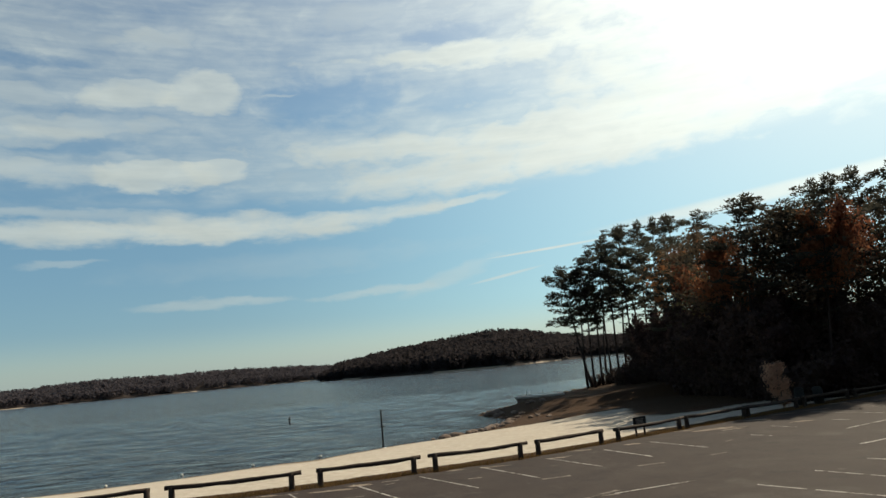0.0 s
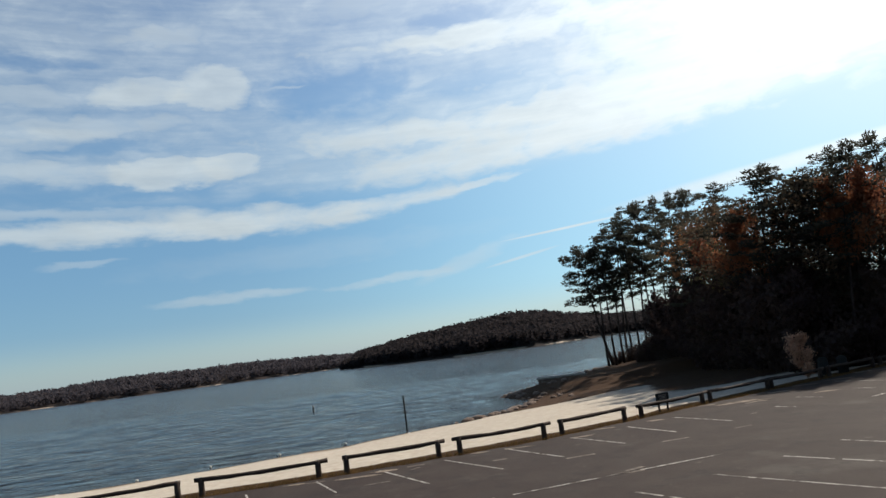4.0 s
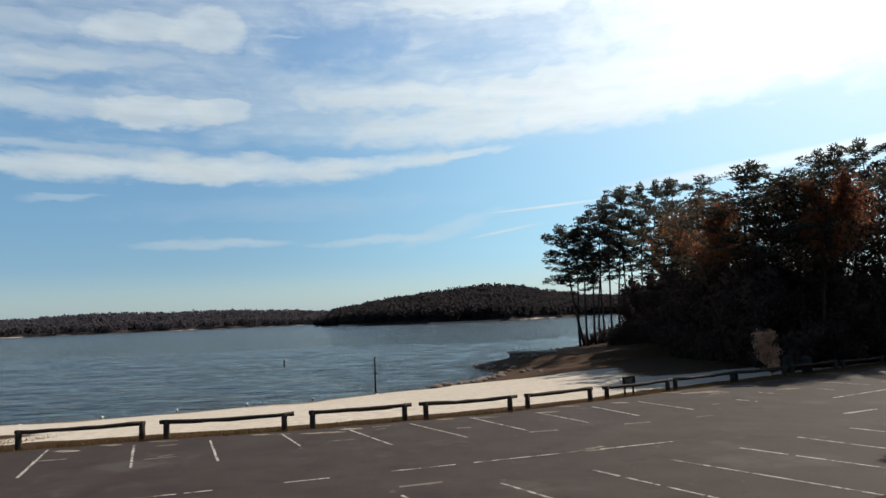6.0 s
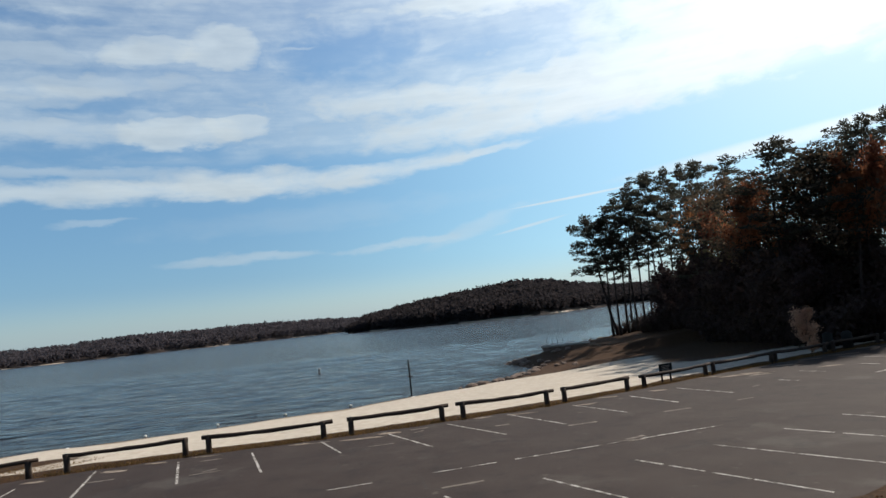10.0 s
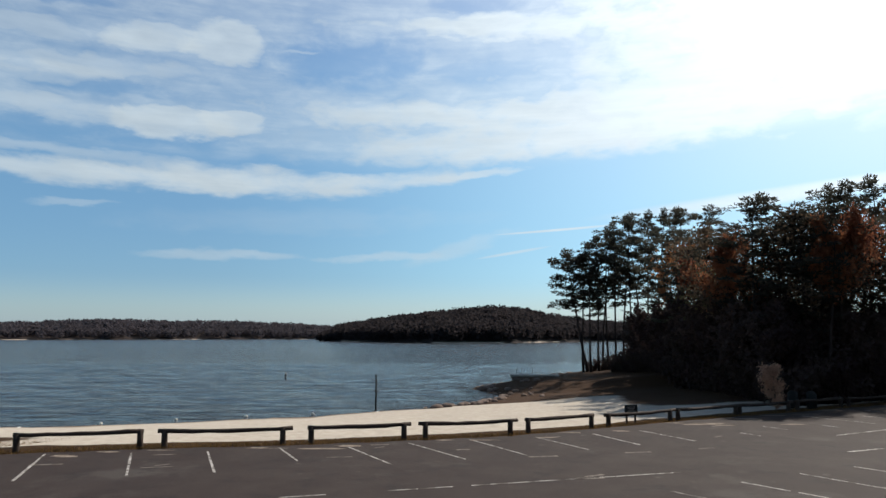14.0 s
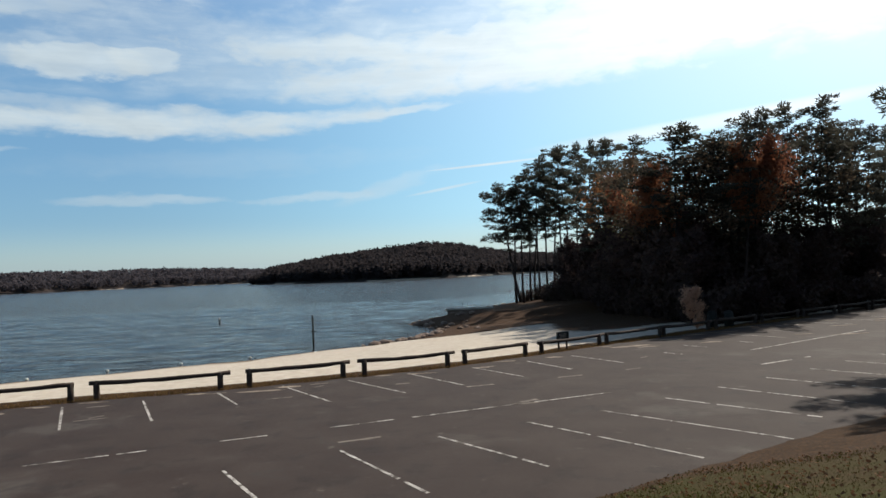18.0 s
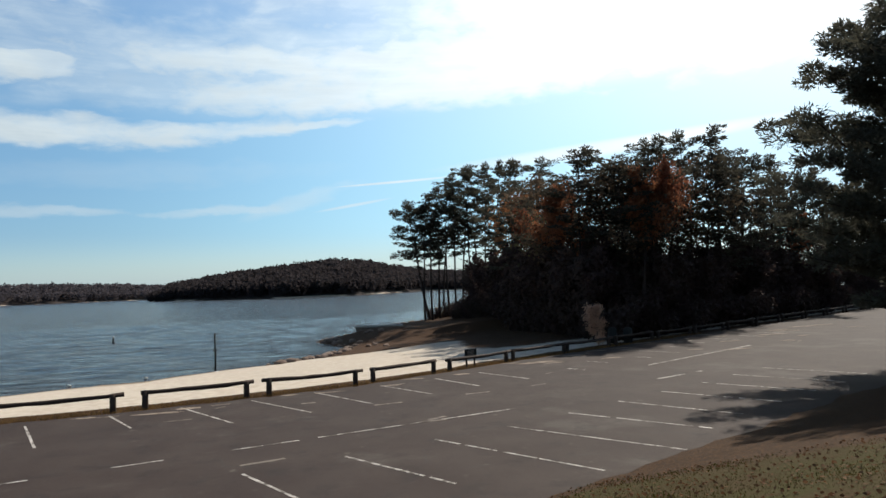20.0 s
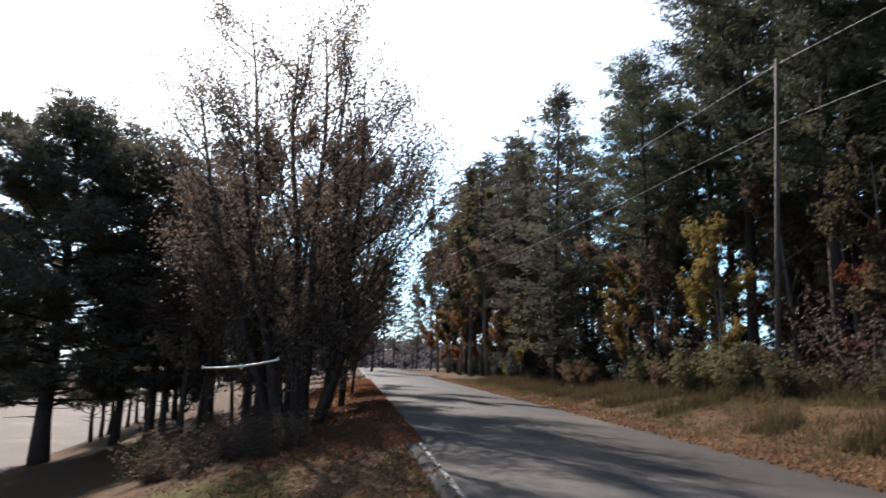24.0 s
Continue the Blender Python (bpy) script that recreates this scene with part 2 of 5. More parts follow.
def ground_material():
    """Sand, dry grass, leaf litter, forest floor: by the sheet's own zones."""
    mat = bpy.data.materials.new("earth")
    mat.use_nodes = True
    k = Nodes(mat.node_tree)
    m = k.math
    co = k.add("ShaderNodeTexCoord").outputs["Object"]
    zone = k.add("ShaderNodeAttribute", attribute_name="zone").outputs["Color"]
    sand, grass, leaf = k.add("ShaderNodeSeparateColor", [zone]).outputs
    n_big, n_mid, n_fine = k.noise(co, 0.35, 4.0), k.noise(co, 2.3, 5.0), k.noise(co, 28.0, 4.0)
    edge = m("MULTIPLY", m("SUBTRACT", n_mid, 0.5), 0.55)
    cell = k.add("ShaderNodeSeparateColor", [k.add("ShaderNodeTexVoronoi", {"Vector": co, "Scale": 21.0}).outputs["Color"]]).outputs[0]
    soil = k.mix(k.ramp(n_fine, 0.35, 0.65), (0.036, 0.019, 0.01), (0.06, 0.032, 0.016))
    col = k.mix(k.ramp(m("ADD", leaf, edge), 0.4, 0.6), soil, k.mix(k.ramp(m("ADD", m("MULTIPLY", cell, 0.75), m("MULTIPLY", n_mid, 0.35)), 0.25, 0.95), (0.024, 0.014, 0.008), (0.06, 0.031, 0.013)))
    green = k.mix(k.ramp(m("ADD", n_big, m("MULTIPLY", n_fine, 0.35)), 0.5, 0.85), (0.036, 0.024, 0.007), (0.031, 0.03, 0.005))
    green = k.mix(k.ramp(n_mid, 0.5, 0.7), green, (0.042, 0.025, 0.009))
    green = k.mix(k.math("MULTIPLY", k.ramp(cell, 0.62, 0.9), 0.35), green, (0.036, 0.024, 0.009))
    col = k.mix(k.ramp(m("ADD", grass, edge), 0.4, 0.6), col, green)
    dry = k.mix(k.ramp(n_mid, 0.3, 0.7), (0.45, 0.395, 0.325), (0.36, 0.31, 0.25))
    dry = k.mix(m("MULTIPLY", k.ramp(n_fine, 0.5, 0.75), 0.3), dry, (0.4, 0.33, 0.25))
    z = k.add("ShaderNodeSeparateXYZ", [co]).outputs[2]
    wet = k.ramp(m("ADD", z, m("MULTIPLY", n_mid, 0.12)), -1.36, -1.5)
    dry = k.mix(wet, dry, (0.17, 0.125, 0.085))
    col = k.mix(k.ramp(m("ADD", sand, m("MULTIPLY", edge, 0.6)), 0.42, 0.58), col, dry)
    p = k.add("ShaderNodeBsdfPrincipled", {"Base Color": col, "Roughness": 0.95, "Specular IOR Level": 0.08})
    b = k.add("ShaderNodeBump", {"Strength": 0.5, "Distance": 0.05, "Height": m("ADD", n_fine, m("MULTIPLY", n_mid, 0.8))})
    k.tree.links.new(b.outputs[0], p.inputs["Normal"])
    k.add("ShaderNodeOutputMaterial", [p.outputs[0]])
    return mat


def water_material():
    mat = bpy.data.materials.new("lake_water")
    mat.use_nodes = True
    k = Nodes(mat.node_tree)
    m = k.math
    co = k.add("ShaderNodeTexCoord").outputs["Object"]
    turn = k.add("ShaderNodeMapping", {"Vector": co, "Rotation": (0, 0, -0.12), "Scale": (0.3, 1.0, 1.0)}).outputs[0]
    swell, chop, rip = k.noise(turn, 0.22, 3.0), k.noise(turn, 0.75, 4.0, 0.6), k.noise(co, 4.0, 3.0)
    patch = k.noise(co, 0.03, 3.0)
    h = m("ADD", m("MULTIPLY", swell, 0.55), m("ADD", m("MULTIPLY", chop, 0.35), m("MULTIPLY", rip, 0.05)))
    col = k.mix(k.ramp(patch, 0.35, 0.65), (0.017, 0.016, 0.016), (0.024, 0.022, 0.021))
    p = k.add("ShaderNodeBsdfPrincipled", {"Base Color": col, "Roughness": 0.12, "IOR": 1.333})
    b = k.add("ShaderNodeBump", {"Strength": 1.0, "Distance": 2.8, "Height": h})
    k.tree.links.new(b.outputs[0], p.inputs["Normal"])
    k.add("ShaderNodeOutputMaterial", [p.outputs[0]])
    return mat


def asphalt_cracks(k, co, col):
    cell = k.add("ShaderNodeTexVoronoi", {"Vector": k.add("ShaderNodeVectorMath", [co, k.add("ShaderNodeTexNoise", {"Scale": 0.8}).outputs["Color"]], operation="ADD").outputs[0], "Scale": 0.22}, feature="DISTANCE_TO_EDGE").outputs[0]
    line = k.math("MULTIPLY", k.math("MULTIPLY", k.ramp(cell, 0.008, 0.001), 0.5), k.ramp(k.noise(co, 0.5, 2.0), 0.45, 0.6))
    patch = k.math("MULTIPLY", k.ramp(k.noise(co, 0.16, 5.0, 0.65), 0.55, 0.66), 0.55)
    stain = k.math("MULTIPLY", k.ramp(k.noise(co, 0.11, 5.0, 0.6), 0.46, 0.62), 0.5)
    col = k.mix(stain, col, (0.028, 0.019, 0.016))
    col = k.mix(patch, col, (0.066, 0.056, 0.048))
    spot = k.math("MULTIPLY", k.ramp(k.noise(co, 1.7, 4.0, 0.6), 0.64, 0.74), 0.5)
    col = k.mix(spot, col, (0.11, 0.094, 0.08))
    blot = k.math("MULTIPLY", k.ramp(k.noise(co, 0.9, 6.0, 0.68), 0.52, 0.66), 0.55)
    col = k.mix(blot, col, (0.014, 0.0105, 0.009))
    grit = k.math("MULTIPLY", k.ramp(k.noise(co, 7.0, 4.0, 0.7), 0.6, 0.72), 0.35)
    col = k.mix(grit, col, (0.085, 0.072, 0.06))
    return k.mix(line, col, (0.03, 0.028, 0.026))


def worn(under):
    def extra(k, co, col):
        return k.mix(k.ramp(k.noise(co, 3.0, 6.0, 0.7), 0.45, 0.6), col, under)
    return extra


M_EARTH = ground_material()
M_WATER = water_material()
M_LOT = material("old_asphalt", (0.024, 0.0152, 0.012), 0.85, spec=0.15, colour2=(0.037, 0.0265, 0.0215), scale=0.5, fine=60, bump=0.4, extra=asphalt_cracks, bump_d=0.01)
M_ROAD = material("road_asphalt", (0.025, 0.027, 0.029), 0.85, spec=0.14, colour2=(0.044, 0.045, 0.047), scale=0.9, fine=70, bump=0.5, extra=asphalt_cracks, bump_d=0.01)
M_PAINT = material("worn_road_paint", (0.45, 0.42, 0.38), 0.8, (0.28, 0.26, 0.235), 2.0, 30, 0.2, extra=worn((0.07, 0.058, 0.05)))
M_EDGE = material("faded_edge_paint", (0.36, 0.35, 0.33), 0.8, (0.22, 0.215, 0.2), 2.0, 30, 0.2, extra=worn((0.06, 0.06, 0.06)))
M_PALE = material("sandy_scuff", (0.2, 0.17, 0.14), 0.9, (0.13, 0.11, 0.095), 2.0, 30, 0.2, extra=worn((0.08, 0.065, 0.056)))
M_LOG = material("weathered_timber", (0.075, 0.053, 0.04), 0.8, (0.035, 0.025, 0.02), 1.5, 22, 0.6, stretch=(0.25, 3, 3))
M_BARK = material("bark", (0.052, 0.038, 0.032), 0.95, (0.022, 0.016, 0.015), 3.0, 18, 0.9, stretch=(1, 1, 0.3))
M_BARK_GREY = material("grey_bark", (0.16, 0.14, 0.12), 0.95, (0.07, 0.058, 0.05), 3.0, 18, 0.7, stretch=(1, 1, 0.3))
M_POLE = material("pole_wood", (0.085, 0.072, 0.062), 0.9, (0.05, 0.042, 0.036), 2.0, 20, 0.5, stretch=(4, 4, 0.2))
M_WIRE = material("cable", (0.16, 0.16, 0.16), 0.6, (0.12, 0.12, 0.12), 4, 30, 0.1)
M_ROCK = material("shore_rock", (0.22, 0.16, 0.125), 0.9, (0.11, 0.08, 0.065), 1.2, 12, 0.8, bump_d=0.05)
M_METAL = material("galvanised_steel", (0.2, 0.2, 0.2), 0.45, (0.12, 0.12, 0.12), 3, 40, 0.1, metal=0.8)
M_SIGN = material("dark_sign_board", (0.03, 0.03, 0.027), 0.9, (0.02, 0.021, 0.02), 3, 30, 0.1)
M_WHITE = material("white_foam", (0.8, 0.8, 0.78), 0.5, (0.68, 0.68, 0.66), 4, 40, 0.05)
M_FLOAT = material("float_plastic", (0.5, 0.47, 0.42), 0.4, (0.6, 0.57, 0.5), 5, 40, 0.05)
M_CONCRETE = material("old_concrete", (0.36, 0.33, 0.29), 0.9, (0.22, 0.2, 0.175), 1.2, 25, 0.5)
M_NEEDLE = leaf_material("pine_needles", (0.054, 0.053, 0.042), (0.082, 0.075, 0.055), 0.36)
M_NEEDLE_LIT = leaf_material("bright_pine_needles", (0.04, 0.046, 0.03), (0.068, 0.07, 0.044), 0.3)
M_RUST = leaf_material("rust_leaves", (0.31, 0.12, 0.058), (0.2, 0.085, 0.048), 0.58)
M_BROWN = leaf_material("brown_leaves", (0.082, 0.056, 0.041), (0.115, 0.078, 0.053), 0.42)
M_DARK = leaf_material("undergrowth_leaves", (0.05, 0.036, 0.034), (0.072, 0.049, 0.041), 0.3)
M_OLIVE = leaf_material("olive_leaves", (0.054, 0.049, 0.028), (0.085, 0.07, 0.037), 0.42)
M_YELLOW = leaf_material("yellow_leaves", (0.14, 0.09, 0.03), (0.09, 0.066, 0.025), 0.4)
M_ORANGE = leaf_material("orange_leaves", (0.15, 0.062, 0.025), (0.1, 0.048, 0.024), 0.4)
M_GREY_LEAF = leaf_material("silver_green_leaves", (0.078, 0.082, 0.066), (0.048, 0.052, 0.036), 0.35)
M_DRYGRASS = leaf_material("dry_grass_blades", (0.075, 0.056, 0.03), (0.045, 0.04, 0.018), 0.4)
M_GRASS = leaf_material("turf_blades", (0.044, 0.031, 0.009), (0.037, 0.036, 0.007), 0.38)
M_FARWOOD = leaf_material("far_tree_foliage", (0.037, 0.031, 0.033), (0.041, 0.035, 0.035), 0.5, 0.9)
# paler and greyer for the distant woods: air haze put into the colour
M_FARWOOD_HAZE = leaf_material("haze_tinted_foliage", (0.08, 0.07, 0.078), (0.086, 0.075, 0.08), 0.5, 0.9)
M_TAN = leaf_material("dry_fallen_leaves", (0.17, 0.095, 0.05), (0.07, 0.036, 0.02), 0.3)
M_PALE_PATCH = material("sand_spill", (0.26, 0.21, 0.165), 0.95, (0.12, 0.095, 0.075), 2.2, 30, 0.3, spread=0.2)



# ---- mesh helpers ----
def mesh_ob(name, verts, faces, mat, parent=None, label="", smooth=False):
    me = bpy.data.meshes.new(name)
    me.from_pydata([tuple(v) for v in verts], [], [tuple(f) for f in faces])
    me.materials.append(mat)
    if smooth:
        me.shade_smooth()
    ob = new(name, me)
    ob.parent = parent
    return tagged(ob, label)


def part(name, bm, mat, parent=None, label="", smooth=False):
    me = bpy.data.meshes.new(name)
    bm.to_mesh(me)
    bm.free()
    me.materials.append(mat)
    if smooth:
        me.shade_smooth()
    ob = new(name, me)
    ob.parent = parent
    return tagged(ob, label)


def thing(name, label, category, group="", kind="", at=None):
    ob = new(name)
    ob.empty_display_size = 0.2
    if at is not None:
        ob.matrix_basis = at
    return tagged(ob, label, category, group, kind)


def tube(verts, faces, pts, radii, sides=6):
    """Adds a tapered tube along pts to the lists."""
    pts = [Vector(p) for p in pts]
    base = len(verts)
    for i, p in enumerate(pts):
        d = (pts[min(i + 1, len(pts) - 1)] - pts[max(i - 1, 0)]).normalized()
        a = d.orthogonal().normalized() if i == 0 else (prev - d * prev.dot(d)).normalized()
        prev = a
        b = d.cross(a)
        for s in range(sides):
            t = 2 * math.pi * s / sides
            verts.append(p + (a * math.cos(t) + b * math.sin(t)) * radii[i])
    for i in range(len(pts) - 1):
        for s in range(sides):
            q = base + i * sides
            faces.append((q + s, q + (s + 1) % sides, q + sides + (s + 1) % sides, q + sides + s))
    faces.append(tuple(range(base + sides - 1, base - 1, -1)))
    faces.append(tuple(base + (len(pts) - 1) * sides + s for s in range(sides)))


def box_bm(sx, sy, sz, at=(0, 0, 0), bevel=0.0, turn=0.0, bm=None):
    own = bm is None
    bm = bm or bmesh.new()
    r = bmesh.ops.create_cube(bm, size=1.0, matrix=Matrix.Translation(at) @ Matrix.Rotation(turn, 4, "Z") @ Matrix.Diagonal((sx, sy, sz, 1)))
    if bevel:
        es = {e for v in r["verts"] for e in v.link_edges}
        bmesh.ops.bevel(bm, geom=list(es), offset=bevel, segments=2, affect="EDGES")
    return bm


def leaves_mesh(name, centres, size, rng, mat, parent=None, aspect=0.55, flat=0.0, label="", droop=0.0, dirs=None):
    """Many small pointed leaves, one island each, about the given centres."""
    c = np.asarray(centres, float)
    n = len(c)
    a = rng.normal(size=(n, 3))
    a[:, 2] *= 1 - flat
    a[:, 2] -= droop
    if dirs is not None:
        a = a * 0.45 + dirs
    a /= np.linalg.norm(a, axis=1)[:, None] + 1e-9
    r = rng.normal(size=(n, 3))
    b = np.cross(a, r)
    b /= np.linalg.norm(b, axis=1)[:, None] + 1e-9
    nrm = np.cross(a, b)
    s = (size * rng.uniform(0.6, 1.4, n))[:, None]
    v = np.empty((n, 4, 3))
    v[:, 0], v[:, 2] = c - a * s * 0.5, c + a * s * 0.5
    bend = nrm * s * 0.12
    v[:, 1], v[:, 3] = c + b * s * aspect * 0.5 + bend, c - b * s * aspect * 0.5 + bend
    me = bpy.data.meshes.new(name)
    me.vertices.add(4 * n)
    me.vertices.foreach_set("co", v.ravel())
    me.loops.add(4 * n)
    me.loops.foreach_set("vertex_index", np.arange(4 * n, dtype=np.int32))
    me.polygons.add(n)
    me.polygons.foreach_set("loop_start", np.arange(0, 4 * n, 4, dtype=np.int32))
    me.update(calc_edges=True)
    me.validate()
    me.materials.append(mat)
    ob = new(name, me)
    ob.parent = parent
    return tagged(ob, label)


def blob(centre, radius, n, rng, flat=0.6):
    """n points filling an uneven lens round centre."""
    p = rng.normal(size=(n, 3))
    p /= np.linalg.norm(p, axis=1)[:, None]
    p *= (rng.uniform(0.25, 1.0, n) ** 0.5)[:, None] * radius
    p[:, 2] *= flat
    return p + np.asarray(centre)


# ---- the lie of the land ----
WATER = -1.61
RAIL_X = [-90, -44, -17.3, -11.9, -6.5, -1.6, 3.0, 7.1, 11.7, 16.1, 104.4, 280.0]
RAIL_Y = [7, 19, 26.6, 28.0, 28.9, 30.2, 31.7, 34.0, 36.7, 39.2, 86.1, 179.0]
COAST = [(-900, -60), (-200, 25), (-70, 41), (-34, 44), (-29, 47), (-24, 47.5), (-18.9, 49.1), (-13.7, 51.4), (-9.5, 53.2), (-5.4, 56.8), (-1.6, 59),
         (3.0, 63), (6.0, 71), (3.4, 81), (9, 88), (15, 99), (28, 108), (60, 116), (130, 150), (320, 260), (900, 420)]
ROAD_U = Vector((math.sin(70 * DEG), math.cos(70 * DEG)))
ROAD_N = Vector((-ROAD_U.y, ROAD_U.x))
ROAD_L, ROAD_R = -1.2, -7.2


def ease(a, b, v):
    t = np.clip((v - a) / (b - a), 0, 1)
    return t * t * (3 - 2 * t)


def rail_y(x):
    return np.interp(x, RAIL_X, RAIL_Y)


def inner_edge(x, y):
    """Distance from the car park's inner edge, positive up the bank."""
    return (x - 9.0) * 0.454 - (y - 15.4) * 0.891


def coast_dist(x, y):
    """Distance from the shoreline, positive on land."""
    best = np.full(np.shape(x), 1e9)
    for (x0, y0), (x1, y1) in zip(COAST, COAST[1:]):
        dx, dy = x1 - x0, y1 - y0
        t = np.clip(((x - x0) * dx + (y - y0) * dy) / (dx * dx + dy * dy), 0, 1)
        best = np.minimum(best, np.hypot(x - x0 - t * dx, y - y0 - t * dy))
    cx, cy = [c[0] for c in COAST], [c[1] for c in COAST]
    side = y < np.interp(x, cx[:13], cy[:13])
    tip = (x > 3.4) & (y < np.interp(x, [3.4, 9, 15, 28, 60, 130, 320, 900], [81, 88, 99, 108, 116, 150, 260, 420])) & (x > np.interp(y, [59, 63, 71, 81], [-1.6, 3, 6, 3.4]))
    return np.where(side | tip, best, -best)


def road_height(u):
    return 2.8 + 0.0246 * np.minimum(u, 105.0) - 0.03 * np.maximum(u - 105.0, 0) * (u < 400) + np.where(u < 0, -0.01 * np.minimum(-u, 60), 0)


def land(x, y):
    """Height of the bare ground."""
    x, y = np.asarray(x, float), np.asarray(y, float)
    u, n = x * ROAD_U.x + y * ROAD_U.y, x * ROAD_N.x + y * ROAD_N.y
    zr = np.clip(road_height(u), 1.5, 6)
    bank, verge = inner_edge(x, y), n - ROAD_L
    w = np.clip(bank / np.maximum(bank + np.maximum(verge, 0.0), 0.3), 0, 1)
    z = np.where(bank > 0, (zr - 0.03) * (0.25 * np.sin(w * math.pi / 2) + 0.75 * w ** 1.15), 0.0)
    right = ROAD_R - n
    z = np.where(right > 0, zr - 0.03 + np.interp(u, [8, 36], [1.0, 0.22]) * ease(0.3, 4.5, right) + 0.012 * np.minimum(right, 120), z)
    over = (y - rail_y(x)) * 0.9
    woods = ease(10, 26, x - 0.2 * (y - 60)) * ease(46, 58, y - 0.5 * (x - 16))
    d = coast_dist(x, y)
    slope = 0.078 + 0.16 * ease(66, 76, y) * ease(0, 5, x)
    cap = np.where(over > 0, -0.04 - 0.1 * ease(0.8, 4, over) + 1.1 * woods, z)
    cap = cap + np.where(over > 0, 0.42 * np.exp(-((x + 27) / 9.0) ** 2 - ((y - 34) / 6.0) ** 2), 0)
    shore = np.where(d > 0, WATER + slope * d, WATER + 0.12 * np.maximum(d, -25))
    z = np.where(over > -3, np.minimum(cap, shore), z)
    return z


def land1(x, y):
    return float(land(np.array([x]), np.array([y]))[0])


def spaced(lo, hi, near_lo, near_hi, step, grow=1.18):
    mid = list(np.arange(near_lo, near_hi, step))
    left, s, v = [], step, near_lo
    while v > lo:
        s *= grow
        v -= s
        left.append(v)
    right, s, v = [], step, mid[-1]
    while v < hi:
        s *= grow
        v += s
        right.append(v)
    return np.array(left[::-1] + mid + right)


def make_ground():
    xs, ys = spaced(-4200, 4200, -34, 62, 0.7), spaced(-4200, 4200, -16, 100, 0.7)
    X, Y = np.meshgrid(xs, ys)
    Z = land(X, Y)
    u, n = X * ROAD_U.x + Y * ROAD_U.y, X * ROAD_N.x + Y * ROAD_N.y
    d, over, bank = coast_dist(X, Y), (Y - rail_y(X)) * 0.9, inner_edge(X, Y)
    rough = np.array([noise.noise((a * 0.35, b * 0.35, 0)) + 0.5 * noise.noise((a * 1.1, b * 1.1, 5)) for a, b in zip(X.ravel(), Y.ravel())]).reshape(X.shape)
    on_lot = (bank < -0.15) & (over < 0.3)
    on_road = (n < ROAD_L + 0.25) & (n > ROAD_R - 0.25) & (u > -120) & (u < 300)
    Z = Z + np.where(on_lot | on_road, -0.09, 0.06 * rough)
    me = bpy.data.meshes.new("ground")
    nx, ny = len(xs), len(ys)
    idx = np.arange(nx * ny).reshape(ny, nx)
    quads = np.stack([idx[:-1, :-1], idx[:-1, 1:], idx[1:, 1:], idx[1:, :-1]], -1).reshape(-1, 4)
    me.vertices.add(nx * ny)
    me.vertices.foreach_set("co", np.stack([X, Y, Z], -1).ravel())
    me.loops.add(4 * len(quads))
    me.loops.foreach_set("vertex_index", quads.ravel().astype(np.int32))
    me.polygons.add(len(quads))
    me.polygons.foreach_set("loop_start", np.arange(0, 4 * len(quads), 4, dtype=np.int32))
    me.update(calc_edges=True)
    woods = ease(11, 19, X - 0.2 * (Y - 60)) * ease(43, 50, Y - 0.5 * (X - 16))
    strip = ease(1.6, 0.9, over) + ease(-12, -20, X) * ease(12, 5, over) * ease(-16, -23, X - 0.4 * (Y - 32))
    sand = np.where(over > 0, np.clip(1 - strip, 0, 1) * (1 - woods) * ease(61.5, 57.5, Y - 0.15 * X), 0)
    grass = np.where(over > 0, 0.25 * np.clip(strip, 0, 1) * (1 - woods), 0) + np.where(bank > 0, 0.95 * ease(0.6, 3.2, n - ROAD_L) * ease(17, 12, np.hypot(X, Y)) * ease(-0.2, 0.6, bank), 0)
    grass = np.maximum(grass, np.where(ROAD_R - n > 0, 0.42 * ease(6.0, 3.0, ROAD_R - n) * ease(0.9, 1.8, ROAD_R - n), 0))
    leaf = np.where((bank > 0) | (ROAD_R - n > 0), 1.0, np.maximum(0.55 * woods, np.where(over > 0, np.clip(strip, 0, 1), 0)))
    col = me.color_attributes.new("zone", "FLOAT_COLOR", "POINT")
    col.data.foreach_set("color", np.stack([sand, grass, leaf, np.ones_like(sand)], -1).ravel())
    me.materials.append(M_EARTH)
    me.shade_smooth()
    tagged(new("ground", me), "sandy beach, leaf-strewn grass bank and woodland floor", "ground", kind="structure")


make_ground()


def make_water():
    xs, ys = spaced(-4200, 4200, -72, 40, 0.9), spaced(20, 4200, 42, 150, 0.62)
    ys = ys[ys > 20]

    def wave(x, y):
        if abs(x) > 160 or y > 330:
            return 0.0
        a = noise.noise((x * 0.16 + 0.03 * y, y * 0.42, 0.0)) + 0.6 * noise.noise((x * 0.42, y * 1.0 + 0.1 * x, 7.0))
        return 0.1 * a * float(ease(330, 120, y)) * float(ease(0.3, 4.0, -coast_dist(np.array(x), np.array(y))) if y < 110 else 1.0)

    vs = [(x, y, WATER + wave(x, y)) for y in ys for x in xs]
    nx = len(xs)
    fs = [(j * nx + i, j * nx + i + 1, (j + 1) * nx + i + 1, (j + 1) * nx + i) for j in range(len(ys) - 1) for i in range(nx - 1)]
    tagged(mesh_ob("water", vs, fs, M_WATER, smooth=True), "grey-blue lake water ruffled by wind", "water", kind="structure")


make_water()


